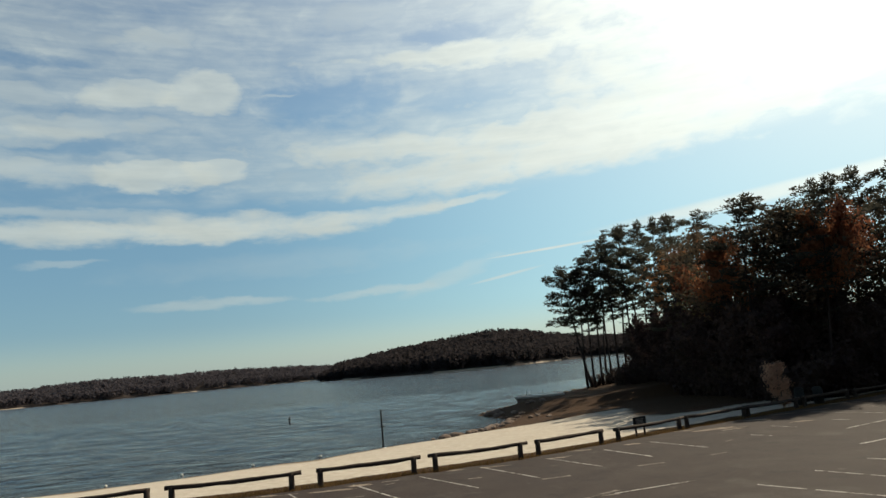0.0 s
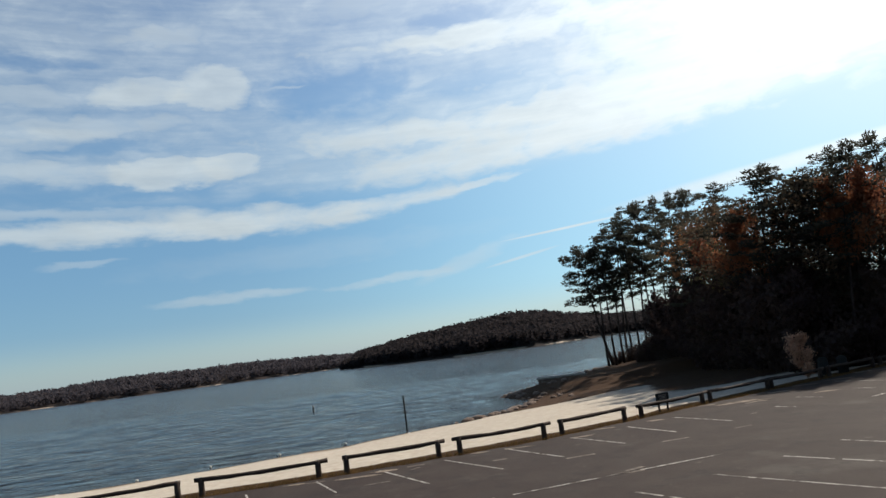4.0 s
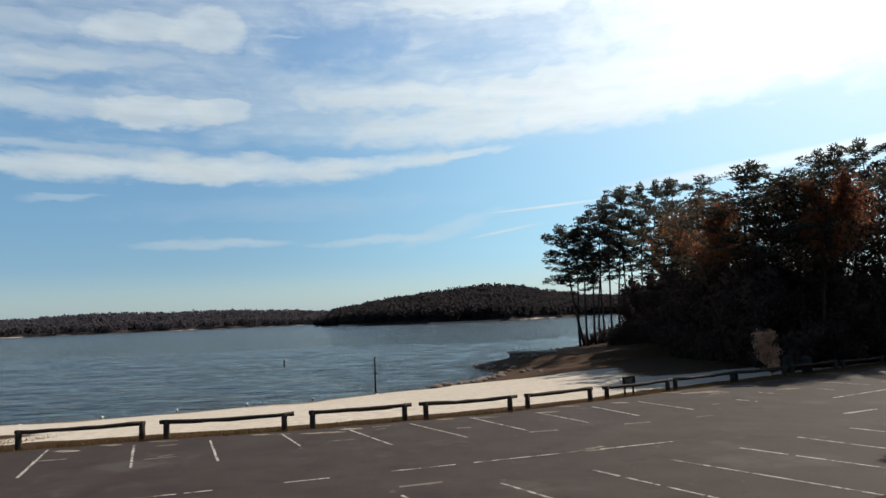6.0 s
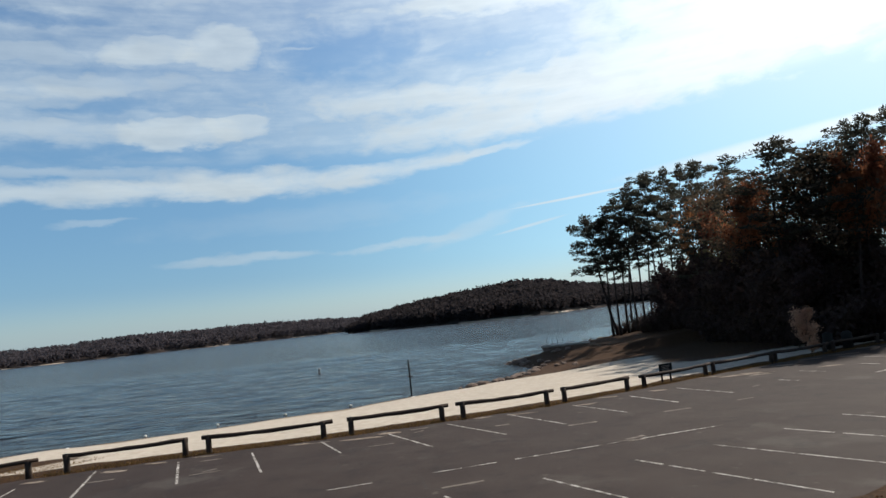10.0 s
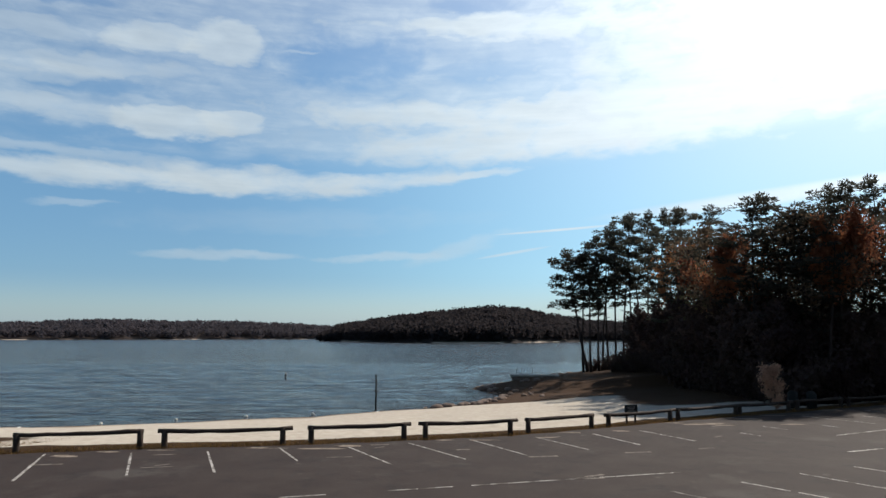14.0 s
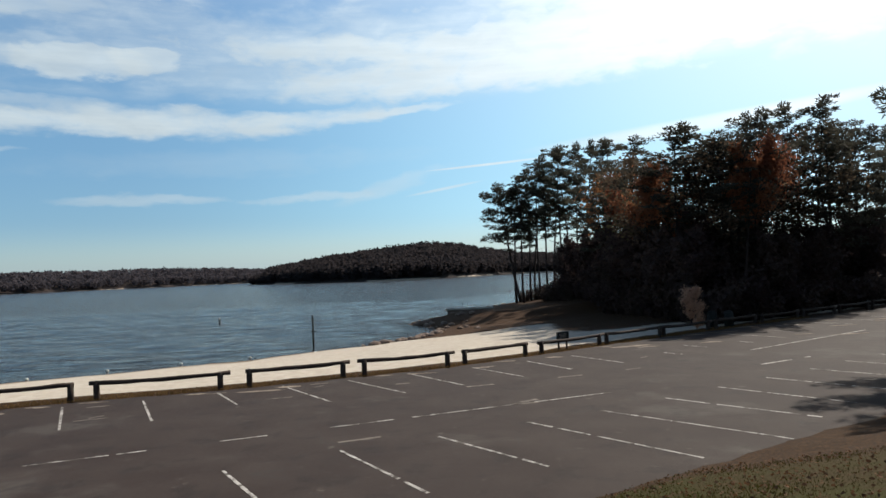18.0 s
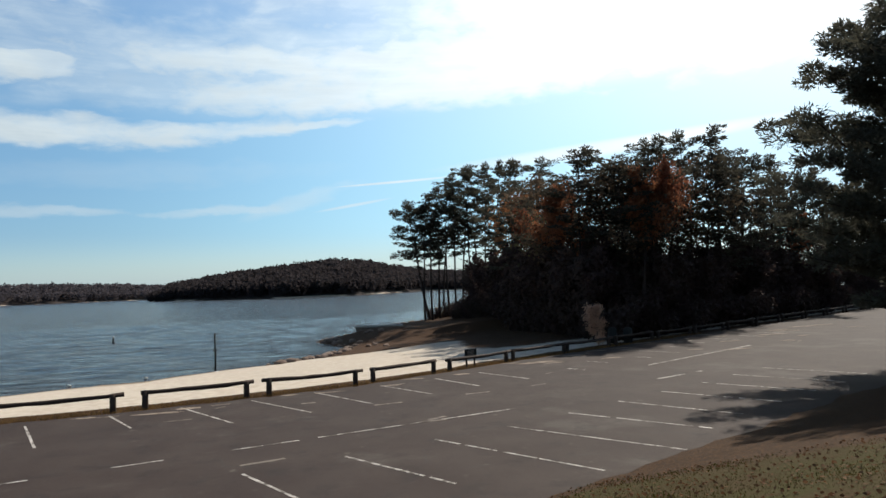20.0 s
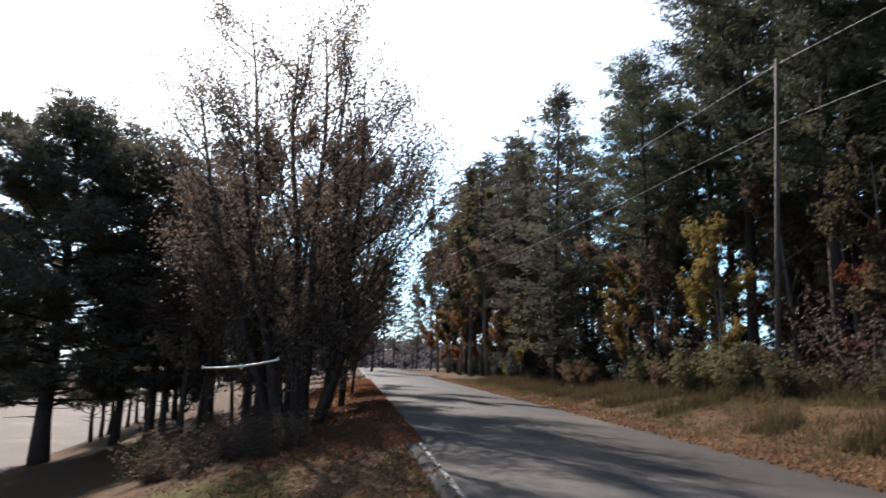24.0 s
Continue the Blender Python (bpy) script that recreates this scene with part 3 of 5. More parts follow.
# ---- car park ----
def make_lot():
    """Asphalt between the log rails and the bank, with a broken outer edge."""
    xs = np.concatenate([np.arange(-60, 60, 0.5), np.arange(60, 281, 4)])
    top, low = [], []
    for x in xs:
        j = 0.16 * noise.noise((x * 0.9, 0, 0)) + 0.1 * noise.noise((x * 3.1, 4, 0))
        top.append((x, float(rail_y(x)) - 0.55 + j * 2.0, 0.0))
        low.append((x, 15.4 + (x - 9.0) * 0.454 / 0.891 - 0.7, 0.0))
    n = len(xs)
    vs = top + low + [(a, b, -0.2) for a, b, _ in top] + [(a, b, -0.2) for a, b, _ in low]
    fs = []
    for i in range(n - 1):
        fs += [(n + i, n + i + 1, i + 1, i), (i, i + 1, 2 * n + i + 1, 2 * n + i), (n + i + 1, n + i, 3 * n + i, 3 * n + i + 1)]
    return tagged(mesh_ob("car_park_pavement", vs, fs, M_LOT), "worn grey-brown asphalt car park with cracks", "car park", kind="structure")


lot = make_lot()


def stripe(x0, y0, x1, y1, width, parent, z0=0.005, seg=1.2, rng=random.Random(3), broken=0.04, mat=None, name="stall_line"):
    """A painted line of several worn lengths, each with a ragged end."""
    d = Vector((x1 - x0, y1 - y0))
    length = d.length
    d.normalize()
    nrm = Vector((-d.y, d.x)) * width / 2
    vs, fs, s = [], [], 0.0
    while s < length:
        e = min(length, s + seg * rng.uniform(0.6, 1.6))
        if rng.random() > broken:
            b = len(vs)
            w0, w1 = rng.uniform(0.75, 1.05), rng.uniform(0.75, 1.05)
            p, q = Vector((x0, y0)) + d * s, Vector((x0, y0)) + d * e
            for c in (p + nrm * w0, p - nrm * w0, q - nrm * w1, q + nrm * w1):
                vs.append((c.x, c.y, z0))
            vs += [(a, b2, z0 - 0.004) for a, b2, _ in vs[b:b + 4]]
            fs += [(b, b + 1, b + 2, b + 3), (b, b + 4, b + 5, b + 1), (b + 2, b + 6, b + 7, b + 3), (b + 1, b + 5, b + 6, b + 2), (b + 3, b + 7, b + 4, b)]
        s = e + (rng.uniform(0.0, 0.25) if rng.random() < 0.3 else 0)
    if vs:
        mesh_ob(name, vs, fs, mat or M_PAINT, parent)


# far row of stalls, along the rails
FAR_ROW = [(-19.6, 25.0, -17.6, 20.9), (-16.5, 24.4, -15.6, 20.9), (-14.7, 26.4, -12.9, 21.5), (-11.6, 26.6, -9.8, 22.2), (-8.9, 27.0, -7.3, 22.9), (-6.4, 27.9, -4.5, 23.7), (-4.0, 28.6, -1.8, 24.4),
           (-1.4, 29.1, 0.8, 25.3), (1.1, 30.1, 3.1, 26.1), (4.0, 30.8, 5.6, 27.4), (6.7, 31.8, 7.9, 28.6), (9.1, 32.9, 10.5, 29.6)]
for a in FAR_ROW:
    stripe(*a, 0.09, lot)
for i in range(9):
    x = 12.0 + 2.55 * i
    stripe(x, 34.6 + 1.42 * i, x + 1.9, 34.6 + 1.42 * i - 3.4, 0.09, lot, broken=0.35)
# near row, two stalls deep, up to the bank
for x0, y0, x1, y1 in [(-3.7, 16.4, -1.8, 12.6), (-1.1, 17.5, 0.8, 13.7), (1.4, 18.3, 3.5, 14.9), (4.0, 19.3, 6.9, 14.7), (6.4, 20.2, 9.6, 15.7), (8.9, 21.4, 11.6, 17.6), (11.3, 22.7, 13.6, 19.0), (13.7, 23.9, 16.0, 20.3),
                       (16.2, 25.2, 18.5, 21.6), (18.6, 26.5, 20.9, 22.9), (21.0, 27.8, 23.2, 24.2)]:
    stripe(x0, y0, x1, y1, 0.09, lot)
# middle line and stray marks
stripe(-14.0, 16.6, 8.2, 23.1, 0.08, lot, broken=0.45, seg=0.8)
stripe(12.6, 25.7, 18.2, 28.2, 0.16, lot, broken=0.3, seg=0.9)
stripe(17.3, 31.3, 27.2, 36.8, 0.12, lot, broken=0.2)
rng_m = random.Random(11)
for i in range(22):
    x = rng_m.uniform(-14, 32)
    y = rail_y(x) - rng_m.uniform(1.0, 12.0)
    stripe(x, y, x + rng_m.uniform(0.3, 1.1), y + rng_m.uniform(0.05, 0.4), rng_m.uniform(0.08, 0.22), lot, broken=0.0, mat=M_PALE, name="scuff_mark")


def lay_patch(x, y, w, d, rng):
    """An uneven pale patch lying on the asphalt."""
    n = 16
    ring = []
    for i in range(n):
        a = 6.2832 * i / n
        r = rng.uniform(0.55, 1.15)
        ring.append((x + math.cos(a) * w * r, y + math.sin(a) * d * r, 0.006))
    vs = ring + [(x, y, 0.012)] + [(p, q, 0.001) for p, q, _ in ring]
    fs = [(i, (i + 1) % n, n) for i in range(n)] + [(i, n + 1 + i, n + 1 + (i + 1) % n, (i + 1) % n) for i in range(n)]
    mesh_ob("sand_spill", vs, fs, M_PALE_PATCH, lot)


# sand washed over the asphalt along the rails
for i in range(26):
    x = -26 + 2.3 * i + rng_m.uniform(-0.9, 0.9)
    lay_patch(x, rail_y(x) - rng_m.uniform(0.75, 2.0), rng_m.uniform(0.25, 0.95), rng_m.uniform(0.1, 0.24), rng_m)


# pale scuffs and sun glints further in, both painted as flat patches
for i in range(18):
    x = rng_m.uniform(11, 42)
    lay_patch(x, rail_y(x) - rng_m.uniform(1.5, 9.0), rng_m.uniform(0.4, 1.5), rng_m.uniform(0.1, 0.26), rng_m)


def log_rail(length, seed, sag=0.05, over=(0.2, 0.2), height=0.62):
    """A round log laid on two squat posts."""
    rng = random.Random(seed)
    ob = thing("log_rail", "low dark timber barrier log on two squat posts beside asphalt", "barrier", "log rails round the car park")
    vs, fs = [], []
    half = length / 2
    pts = []
    for i in range(9):
        t = i / 8
        pts.append((-half - over[0] + t * (length + over[0] + over[1]), rng.uniform(-0.03, 0.03), height - 0.07 - sag * math.sin(math.pi * t) + rng.uniform(-0.012, 0.012)))
    tube(vs, fs, pts, [0.085 + rng.uniform(-0.012, 0.012) for _ in pts], 9)
    mesh_ob("log", vs, fs, M_LOG, ob, smooth=True)
    for sx in (-half, half):
        vs, fs = [], []
        tube(vs, fs, [(sx, 0, -0.25), (sx, 0.01, 0.2), (sx, 0, height - 0.03)], [0.125, 0.12, 0.115], 9)
        post = mesh_ob("post", vs, fs, M_LOG, ob, smooth=True)
        bm = bmesh.new()
        bmesh.ops.create_cone(bm, cap_ends=True, segments=8, radius1=0.03, radius2=0.022, depth=0.02, matrix=Matrix.Translation((sx, 0, height + 0.02)))
        part("bolt", bm, M_METAL, post)
    return ob


# the rails' post pairs, along the outer edge
RAILS = [(-27.6, -23.2), (-22.4, -17.4), (-16.1, -11.9), (-11.0, -6.5), (-5.4, -1.65), (-0.75, 3.0), (3.85, 7.1), (8.05, 11.75), (12.25, 16.2)]
s = 0.45
while s < 84:
    RAILS.append((16.1 + 0.883 * s, 16.1 + 0.883 * (s + 4.15)))
    s += 4.95
for i, (a, b) in enumerate(RAILS):
    ya, yb = float(rail_y(a)), float(rail_y(b))
    rail = log_rail(math.hypot(b - a, yb - ya), i, sag=[0.03, 0.06, 0.02, 0.05][i % 4], over=[(0.15, 0.3), (0.3, 0.35), (0.12, 0.12), (0.25, 0.4)][i % 4], height=0.68 if i < 7 else 0.6)
    rail.matrix_basis = pose((a + b) / 2, (ya + yb) / 2, land1((a + b) / 2, (ya + yb) / 2) + 0.0, 0, 0, math.degrees(math.atan2(yb - ya, b - a)))


# ---- road ----
def make_road():
    vs, fs = [], []
    us = list(np.arange(-60, 130, 1.5)) + list(range(130, 300, 10))
    for i, u in enumerate(us):
        z = float(road_height(u))
        for nn, dz in ((ROAD_L + 0.12 * noise.noise((u * 0.4, 1, 0)), -0.02), ((ROAD_L + ROAD_R) / 2, 0.05), (ROAD_R + 0.15 * noise.noise((u * 0.4, 9, 0)), -0.02)):
            p = ROAD_U * u + ROAD_N * nn
            vs.append((p.x, p.y, z + dz))
        p, q = ROAD_U * u + ROAD_N * (ROAD_L + 0.12), ROAD_U * u + ROAD_N * (ROAD_R - 0.15)
        vs += [(p.x, p.y, z - 0.25), (q.x, q.y, z - 0.25)]
        if i:
            b = (i - 1) * 5
            fs += [(b, b + 1, b + 6, b + 5), (b + 1, b + 2, b + 7, b + 6), (b + 3, b, b + 5, b + 8), (b + 2, b + 4, b + 9, b + 7)]
    road = tagged(mesh_ob("road", vs, fs, M_ROAD, smooth=True), "narrow grey asphalt road rising gently through woods", "road", kind="structure")
    vs, fs = [], []
    for i, u in enumerate(np.arange(-20, 100, 0.75)):
        w = 0.03 * (1 + 0.35 * noise.noise((u * 2, 0, 3)))
        for nn in (ROAD_L - 0.14 + w, ROAD_L - 0.14 - w):
            p = ROAD_U * u + ROAD_N * nn
            vs.append((p.x, p.y, float(road_height(u)) - 0.02 + 0.07 * 0.14 / 2.8 + 0.009))
        if i:
            b = (i - 1) * 2
            fs.append((b + 1, b + 3, b + 2, b))
    mesh_ob("edge_line", vs, fs, M_EDGE, road, "thin white line along the road's edge")
    return road


make_road()


# ---- trees ----
def branch_pts(start, direction, length, rng, bend=0.25, rise=0.1, n=5):
    pts, p, d = [Vector(start)], Vector(start), Vector(direction).normalized()
    for _ in range(n - 1):
        d = (d + Vector((rng.uniform(-bend, bend), rng.uniform(-bend, bend), rise + rng.uniform(-bend, bend) * 0.5))).normalized()
        p = p + d * length / (n - 1)
        pts.append(p.copy())
    return pts


def pine(name, label, h, crown_from, spread, seed, trunk_r, limbs=46, per=46, size=0.3, clump=0.62, mat=None, lean=0.0, group="", flat_top=0.35, taper=0.6, bark=None, needle=0.3, shape=None, tuft=0.36):
    """A pine: bare tapered trunk, tiered limbs and lens-shaped needle tufts with gaps between."""
    rng, nr = random.Random(seed), np.random.default_rng(seed)
    ob = thing(name, label, "tree", group)
    vs, fs = [], []
    la = rng.uniform(0, 6.28)
    sway = [(math.cos(la) * lean * t * t * h + 0.12 * math.sin(t * 5 + seed), math.sin(la) * lean * t * t * h + 0.1 * math.cos(t * 4 + seed), t * h) for t in [i / 9 for i in range(10)]]
    sway[0] = (0, 0, -0.3)
    tube(vs, fs, sway, [trunk_r * (1 - 0.86 * (i / 9) ** 0.9) * (1.25 if i == 0 else 1) for i in range(10)], 8)

    def at(z):
        t = min(max(z / h, 0), 0.999) * 9
        i = int(t)
        return Vector(sway[i]).lerp(Vector(sway[i + 1]), t - i)

    pts, mids = [], []
    for i in range(limbs):
        f = (i + rng.random()) / limbs
        z = h * (crown_from + (0.985 - crown_from) * f)
        prof = 0.72 + 0.28 * f / 0.35 if f < 0.35 else 1 - taper * ((f - 0.35) / 0.65) ** 1.7
        if shape:
            prof = float(np.interp(f, *shape))
        length = spread * prof * rng.uniform(0.58, 1.08)
        a = i * 2.4 + rng.uniform(-0.5, 0.5)
        up = rng.uniform(-0.1, 0.25) + flat_top * f
        bp = branch_pts(at(z), (math.cos(a), math.sin(a), up), length, rng, 0.2, 0.06)
        r0 = max(0.025, trunk_r * 0.26 * (1 - f * 0.6))
        tube(vs, fs, bp, [r0 * (1 - 0.8 * j / 4) for j in range(5)], 4)
        k = max(2, int(length / 0.62))
        for j in range(k):
            t = 0.3 + 0.7 * (j + rng.random()) / k
            c = bp[min(int(t * 4), 3)].lerp(bp[min(int(t * 4), 3) + 1], t * 4 % 1) if t < 1 else bp[4]
            off = Vector((rng.gauss(0, 0.3), rng.gauss(0, 0.3), rng.gauss(0.08, 0.14))) * clump
            pts.append(blob(c + off, clump * rng.uniform(0.6, 1.25), per, nr, tuft))
            mids.append(c + off - Vector((0, 0, 0.1)))
    for i in range(5):
        mids.append(at(h * (0.95 + 0.012 * i)))
        pts.append(blob(mids[-1] + Vector((0, 0, 0.1 * i)), clump * 0.8, per, nr, 0.8))
    # a few dead stubs below the crown
    for i in range(6):
        z = h * crown_from * rng.uniform(0.5, 1.0)
        a = rng.uniform(0, 6.28)
        tube(vs, fs, branch_pts(at(z), (math.cos(a), math.sin(a), 0.1), rng.uniform(0.4, 1.6), rng, 0.3, 0.0), [0.03, 0.025, 0.02, 0.014, 0.008], 4)
    mesh_ob("trunk", vs, fs, bark or M_BARK, ob, smooth=True)
    dirs = np.concatenate([p - np.array(tuple(c)) for p, c in zip(pts, mids)])
    dirs /= np.linalg.norm(dirs, axis=1)[:, None] + 1e-6
    leaves_mesh("crown", np.concatenate(pts), size, nr, mat or M_NEEDLE, ob, aspect=needle, dirs=dirs)
    return ob


def hardwood(name, label, h, spread, seed, trunk_r, mat, leaves=9000, size=0.22, stems=1, group="", bare=0.25, bark=None, sub=7, aspect=0.6, low=0.2, fan=0.5, forks=9, category="tree", spray=0.45):
    """A broad-leaved tree: stems, forking limbs and twigs, with leaves strewn along the twigs."""
    rng, nr = random.Random(seed), np.random.default_rng(seed)
    ob = thing(name, label, category, group)
    vs, fs, tips = [], [], []
    for s in range(stems):
        a = s * 6.283 / stems + rng.uniform(-0.4, 0.4)
        out = (s * 0.618) % 1.0
        tilt = 0.06 * rng.uniform(0.45, 1.0) if stems == 1 else fan * (0.06 + 0.94 * out)
        tall = h * rng.uniform(0.84, 0.97) * (1 if stems == 1 else 1.05 - 0.38 * out)
        r = trunk_r * (1 if stems == 1 else rng.uniform(0.55, 1.0))
        base = Vector((math.cos(a), math.sin(a), 0)) * (0 if stems == 1 else trunk_r * 1.7 * math.sqrt(stems) * 0.6)
        sp = branch_pts(base + Vector((0, 0, -0.3)), (math.cos(a) * tilt, math.sin(a) * tilt, 1), tall, rng, 0.1, 0.1, 8)
        tube(vs, fs, sp, [r * (1 - 0.85 * j / 7) for j in range(8)], 7)
        for i in range(forks):
            t = low + (0.97 - low) * (i + rng.random()) / forks
            j = min(int(t * 7), 6)
            q = sp[j].lerp(sp[j + 1], t * 7 - j)
            b = rng.uniform(0, 6.28) if stems == 1 else a + rng.uniform(-1.9, 1.9)
            ln = spread * (0.5 + 0.6 * math.sin(math.pi * min(t, 0.95) ** 1.2)) * rng.uniform(0.6, 1.15)
            bp = branch_pts(q, (math.cos(b), math.sin(b), rng.uniform(0.35, 1.1)), ln, rng, 0.22, 0.12, 6)
            r1 = max(0.02, r * 0.4 * (1 - t * 0.6))
            tube(vs, fs, bp, [r1 * (1 - 0.85 * k / 5) for k in range(6)], 5)
            for k in range(sub):
                t2 = 0.25 + 0.75 * (k + rng.random()) / sub
                m2 = min(int(t2 * 5), 4)
                q2 = bp[m2].lerp(bp[m2 + 1], t2 * 5 - m2)
                d2 = (bp[m2 + 1] - bp[m2]).normalized() + Vector((rng.gauss(0, 0.6), rng.gauss(0, 0.6), rng.gauss(0.2, 0.4)))
                tp = branch_pts(q2, d2, ln * rng.uniform(0.22, 0.5), rng, 0.3, 0.05, 4)
                tube(vs, fs, tp, [r1 * 0.35, r1 * 0.25, r1 * 0.17, 0.004], 3)
                tips.append(tp)
    mesh_ob("trunk", vs, fs, bark or M_BARK_GREY, ob, smooth=True)
    keep = [tp for tp in tips if rng.random() > bare]
    per = max(1, leaves // max(1, len(keep)))
    pts = []
    for tp in keep:
        a = np.array([tuple(p) for p in tp])
        t = nr.uniform(0.1, 3, per)
        i = np.minimum(t.astype(int), 2)
        f = (t - i)[:, None]
        pts.append(a[i] * (1 - f) + a[i + 1] * f + nr.normal(size=(per, 3)) * spray * np.linalg.norm(a[3] - a[0]) * 0.45)
    leaves_mesh("crown", np.concatenate(pts), size, nr, mat, ob, aspect=aspect)
    return ob


def shrub(name, label, h, w, seed, mat, leaves=2600, size=0.14, group="", bark=None):
    rng, nr = random.Random(seed), np.random.default_rng(seed)
    ob = thing(name, label, "shrub", group)
    vs, fs, pts = [], [], []
    for i in range(11):
        a = rng.uniform(0, 6.28)
        bp = branch_pts((rng.uniform(-0.15, 0.15), rng.uniform(-0.15, 0.15), -0.1), (math.cos(a) * w / h, math.sin(a) * w / h, 1.0), h * rng.uniform(0.6, 1.1), rng, 0.3, 0.1)
        tube(vs, fs, bp, [0.03 * (1 - 0.8 * j / 4) for j in range(5)], 4)
        for j in range(1, 5):
            pts.append(blob(bp[j], 0.24 * w * rng.uniform(0.7, 1.4), max(4, leaves // 44), nr, 0.8))
    mesh_ob("stem", vs, fs, bark or M_BARK_GREY, ob)
    leaves_mesh("foliage", np.concatenate(pts), size, nr, mat, ob)
    return ob


def plant(proto, x, y, turn=0.0, scale=1.0, dz=0.0, sx=None, z=None):
    m = pose(x, y, (land1(x, y) if z is None else z) + dz, 0, 0, turn) @ Matrix.Diagonal((sx or scale, sx or scale, scale, 1))
    if "used" in proto:
        return copy_thing(proto, m @ Matrix.Diagonal((*(1 / v for v in proto.scale), 1)))
    proto["used"] = 1
    proto.matrix_basis = m
    return proto


# prototypes for the wooded point
POINT = "trees on the wooded point"
pp = [pine("pine_tree", "tall bare-trunked pine with tiered dark crown on the point", 17.5, 0.45, 3.7, 21 + i, 0.15, limbs=22, per=46, size=0.32, clump=0.62, tuft=0.3, lean=0.03 + 0.03 * i, group=POINT) for i in range(3)]
dp = [pine("pine_tree", "dense dark pine standing in the wood beside the car park", 17, 0.3, 3.4, 31 + i, 0.22, limbs=34, per=34, size=0.36, clump=0.75, group=POINT) for i in range(2)]
hr = [hardwood("oak_tree", "autumn tree with rust-red leaves at the wood's edge", 13.5, 3.6, 41 + i, 0.2, M_RUST, 4600, 0.26, sub=6, group=POINT, spray=0.8, bare=0.3, bark=M_BARK, low=0.56) for i in range(2)]
hb = [hardwood("oak_tree", "autumn tree with thin dull brown leaves in the wood", 15.5, 3.8, 51 + i, 0.22, M_BROWN, 2500, 0.27, sub=5, group=POINT, spray=0.95, bare=0.2, bark=M_BARK, low=0.42) for i in range(2)]
ho = [hardwood("oak_tree", "tree with dark olive leaves in the wood", 15.5, 4.0, 61 + i, 0.22, M_OLIVE, 2500, 0.29, sub=5, group=POINT, spray=0.95, bare=0.12, bark=M_BARK, low=0.42) for i in range(2)]
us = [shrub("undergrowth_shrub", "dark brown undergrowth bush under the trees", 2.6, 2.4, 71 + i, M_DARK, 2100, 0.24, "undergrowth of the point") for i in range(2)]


def polar(az, r):
    return r * math.sin(az * DEG), r * math.cos(az * DEG)


rng_p = random.Random(5)
# open stand of pines at the tip: azimuth, range, scale
for i, (a, r, s) in enumerate([(11.3, 90, 0.78), (11.9, 89, 0.84), (12.5, 92, 0.9), (13.2, 93, 0.98), (13.9, 90, 0.97), (14.5, 95, 1.06), (15.1, 91, 1.02), (15.7, 96, 1.06), (12.9, 97, 0.93), (16.4, 94, 1.05), (17.2, 90, 1.02), (18.0, 93, 1.06)]):
    plant(pp[i % 3], *polar(a, r), rng_p.uniform(0, 360), s * 1.05, sx=1.08)
leaner = pine("pine_tree", "pine leaning out over the lake at the point's tip", 14.6, 0.5, 4.2, 29, 0.2, limbs=25, per=34, size=0.42, clump=0.8, group=POINT)
leaner.matrix_basis = pose(*polar(11.6, 90), 0.3, 0, -10, 0)
leaner["used"] = 1
# the wood: front row to back
for i in range(30):
    a = 17.2 + 31.5 * ((i * 0.618034) % 1.0)
    if 20.5 < a < 35.0 and i % 2:
        continue
    front = np.interp(a, [17, 20, 24, 28, 34, 41, 45, 49], [73, 62, 55.5, 53, 61, 80, 99, 128])
    r = front + rng_p.uniform(0, 1) ** 1.2 * 13
    x, y = polar(a, r)
    if y - rail_y(x) < 2.2:
        continue
    kind = rng_p.random()
    if kind < 0.12:
        proto = dp[i % 2]
    elif kind < 0.55:
        proto = pp[i % 3]
    elif kind < 0.8:
        proto = hb[i % 2]
    else:
        proto = ho[i % 2]
    want = np.interp(a, [17, 19.5, 22.7, 28.5, 34, 37.4, 40, 45, 50], [9.0, 9.1, 9.5, 10.3, 10.5, 9.3, 8.7, 8.3, 7.4])
    top = EYE + r * math.tan(want * DEG) - 0.6
    hh = 17.3 if kind < 0.55 else 17.2
    plant(proto, x, y, rng_p.uniform(0, 360), (top / hh) * rng_p.uniform(0.78, 1.0), sx=rng_p.uniform(0.9, 1.2))
for i, (a, r) in enumerate([(24.2, 54), (25.4, 56), (26.8, 54), (28.0, 55.5), (29.3, 56.5), (31, 59), (32.6, 62), (22.6, 57.5), (33.6, 64), (27.2, 60), (30.2, 61), (34.8, 67), (20.6, 64)]):
    hgt = EYE + r * math.tan(np.interp(a, [22, 28.5, 34], [9.5, 10.5, 10.6]) * DEG)
    plant([pp[i % 3], hb[i % 2]][i % 2], *polar(a, r), i * 83, hgt / 17.3, sx=1.1)
for i, (a, r) in enumerate([(27.4, 54.5), (34.6, 66), (36.4, 72), (38.4, 78), (40.6, 85)]):
    hgt = EYE + r * math.tan(np.interp(a, [17, 21, 28.5, 34, 36.4, 41], [8.2, 8.8, 9.5, 9.7, 8.9, 8.2]) * DEG)
    plant(dp[i % 2], *polar(a, r), i * 67, hgt / 17.3, sx=1.05)
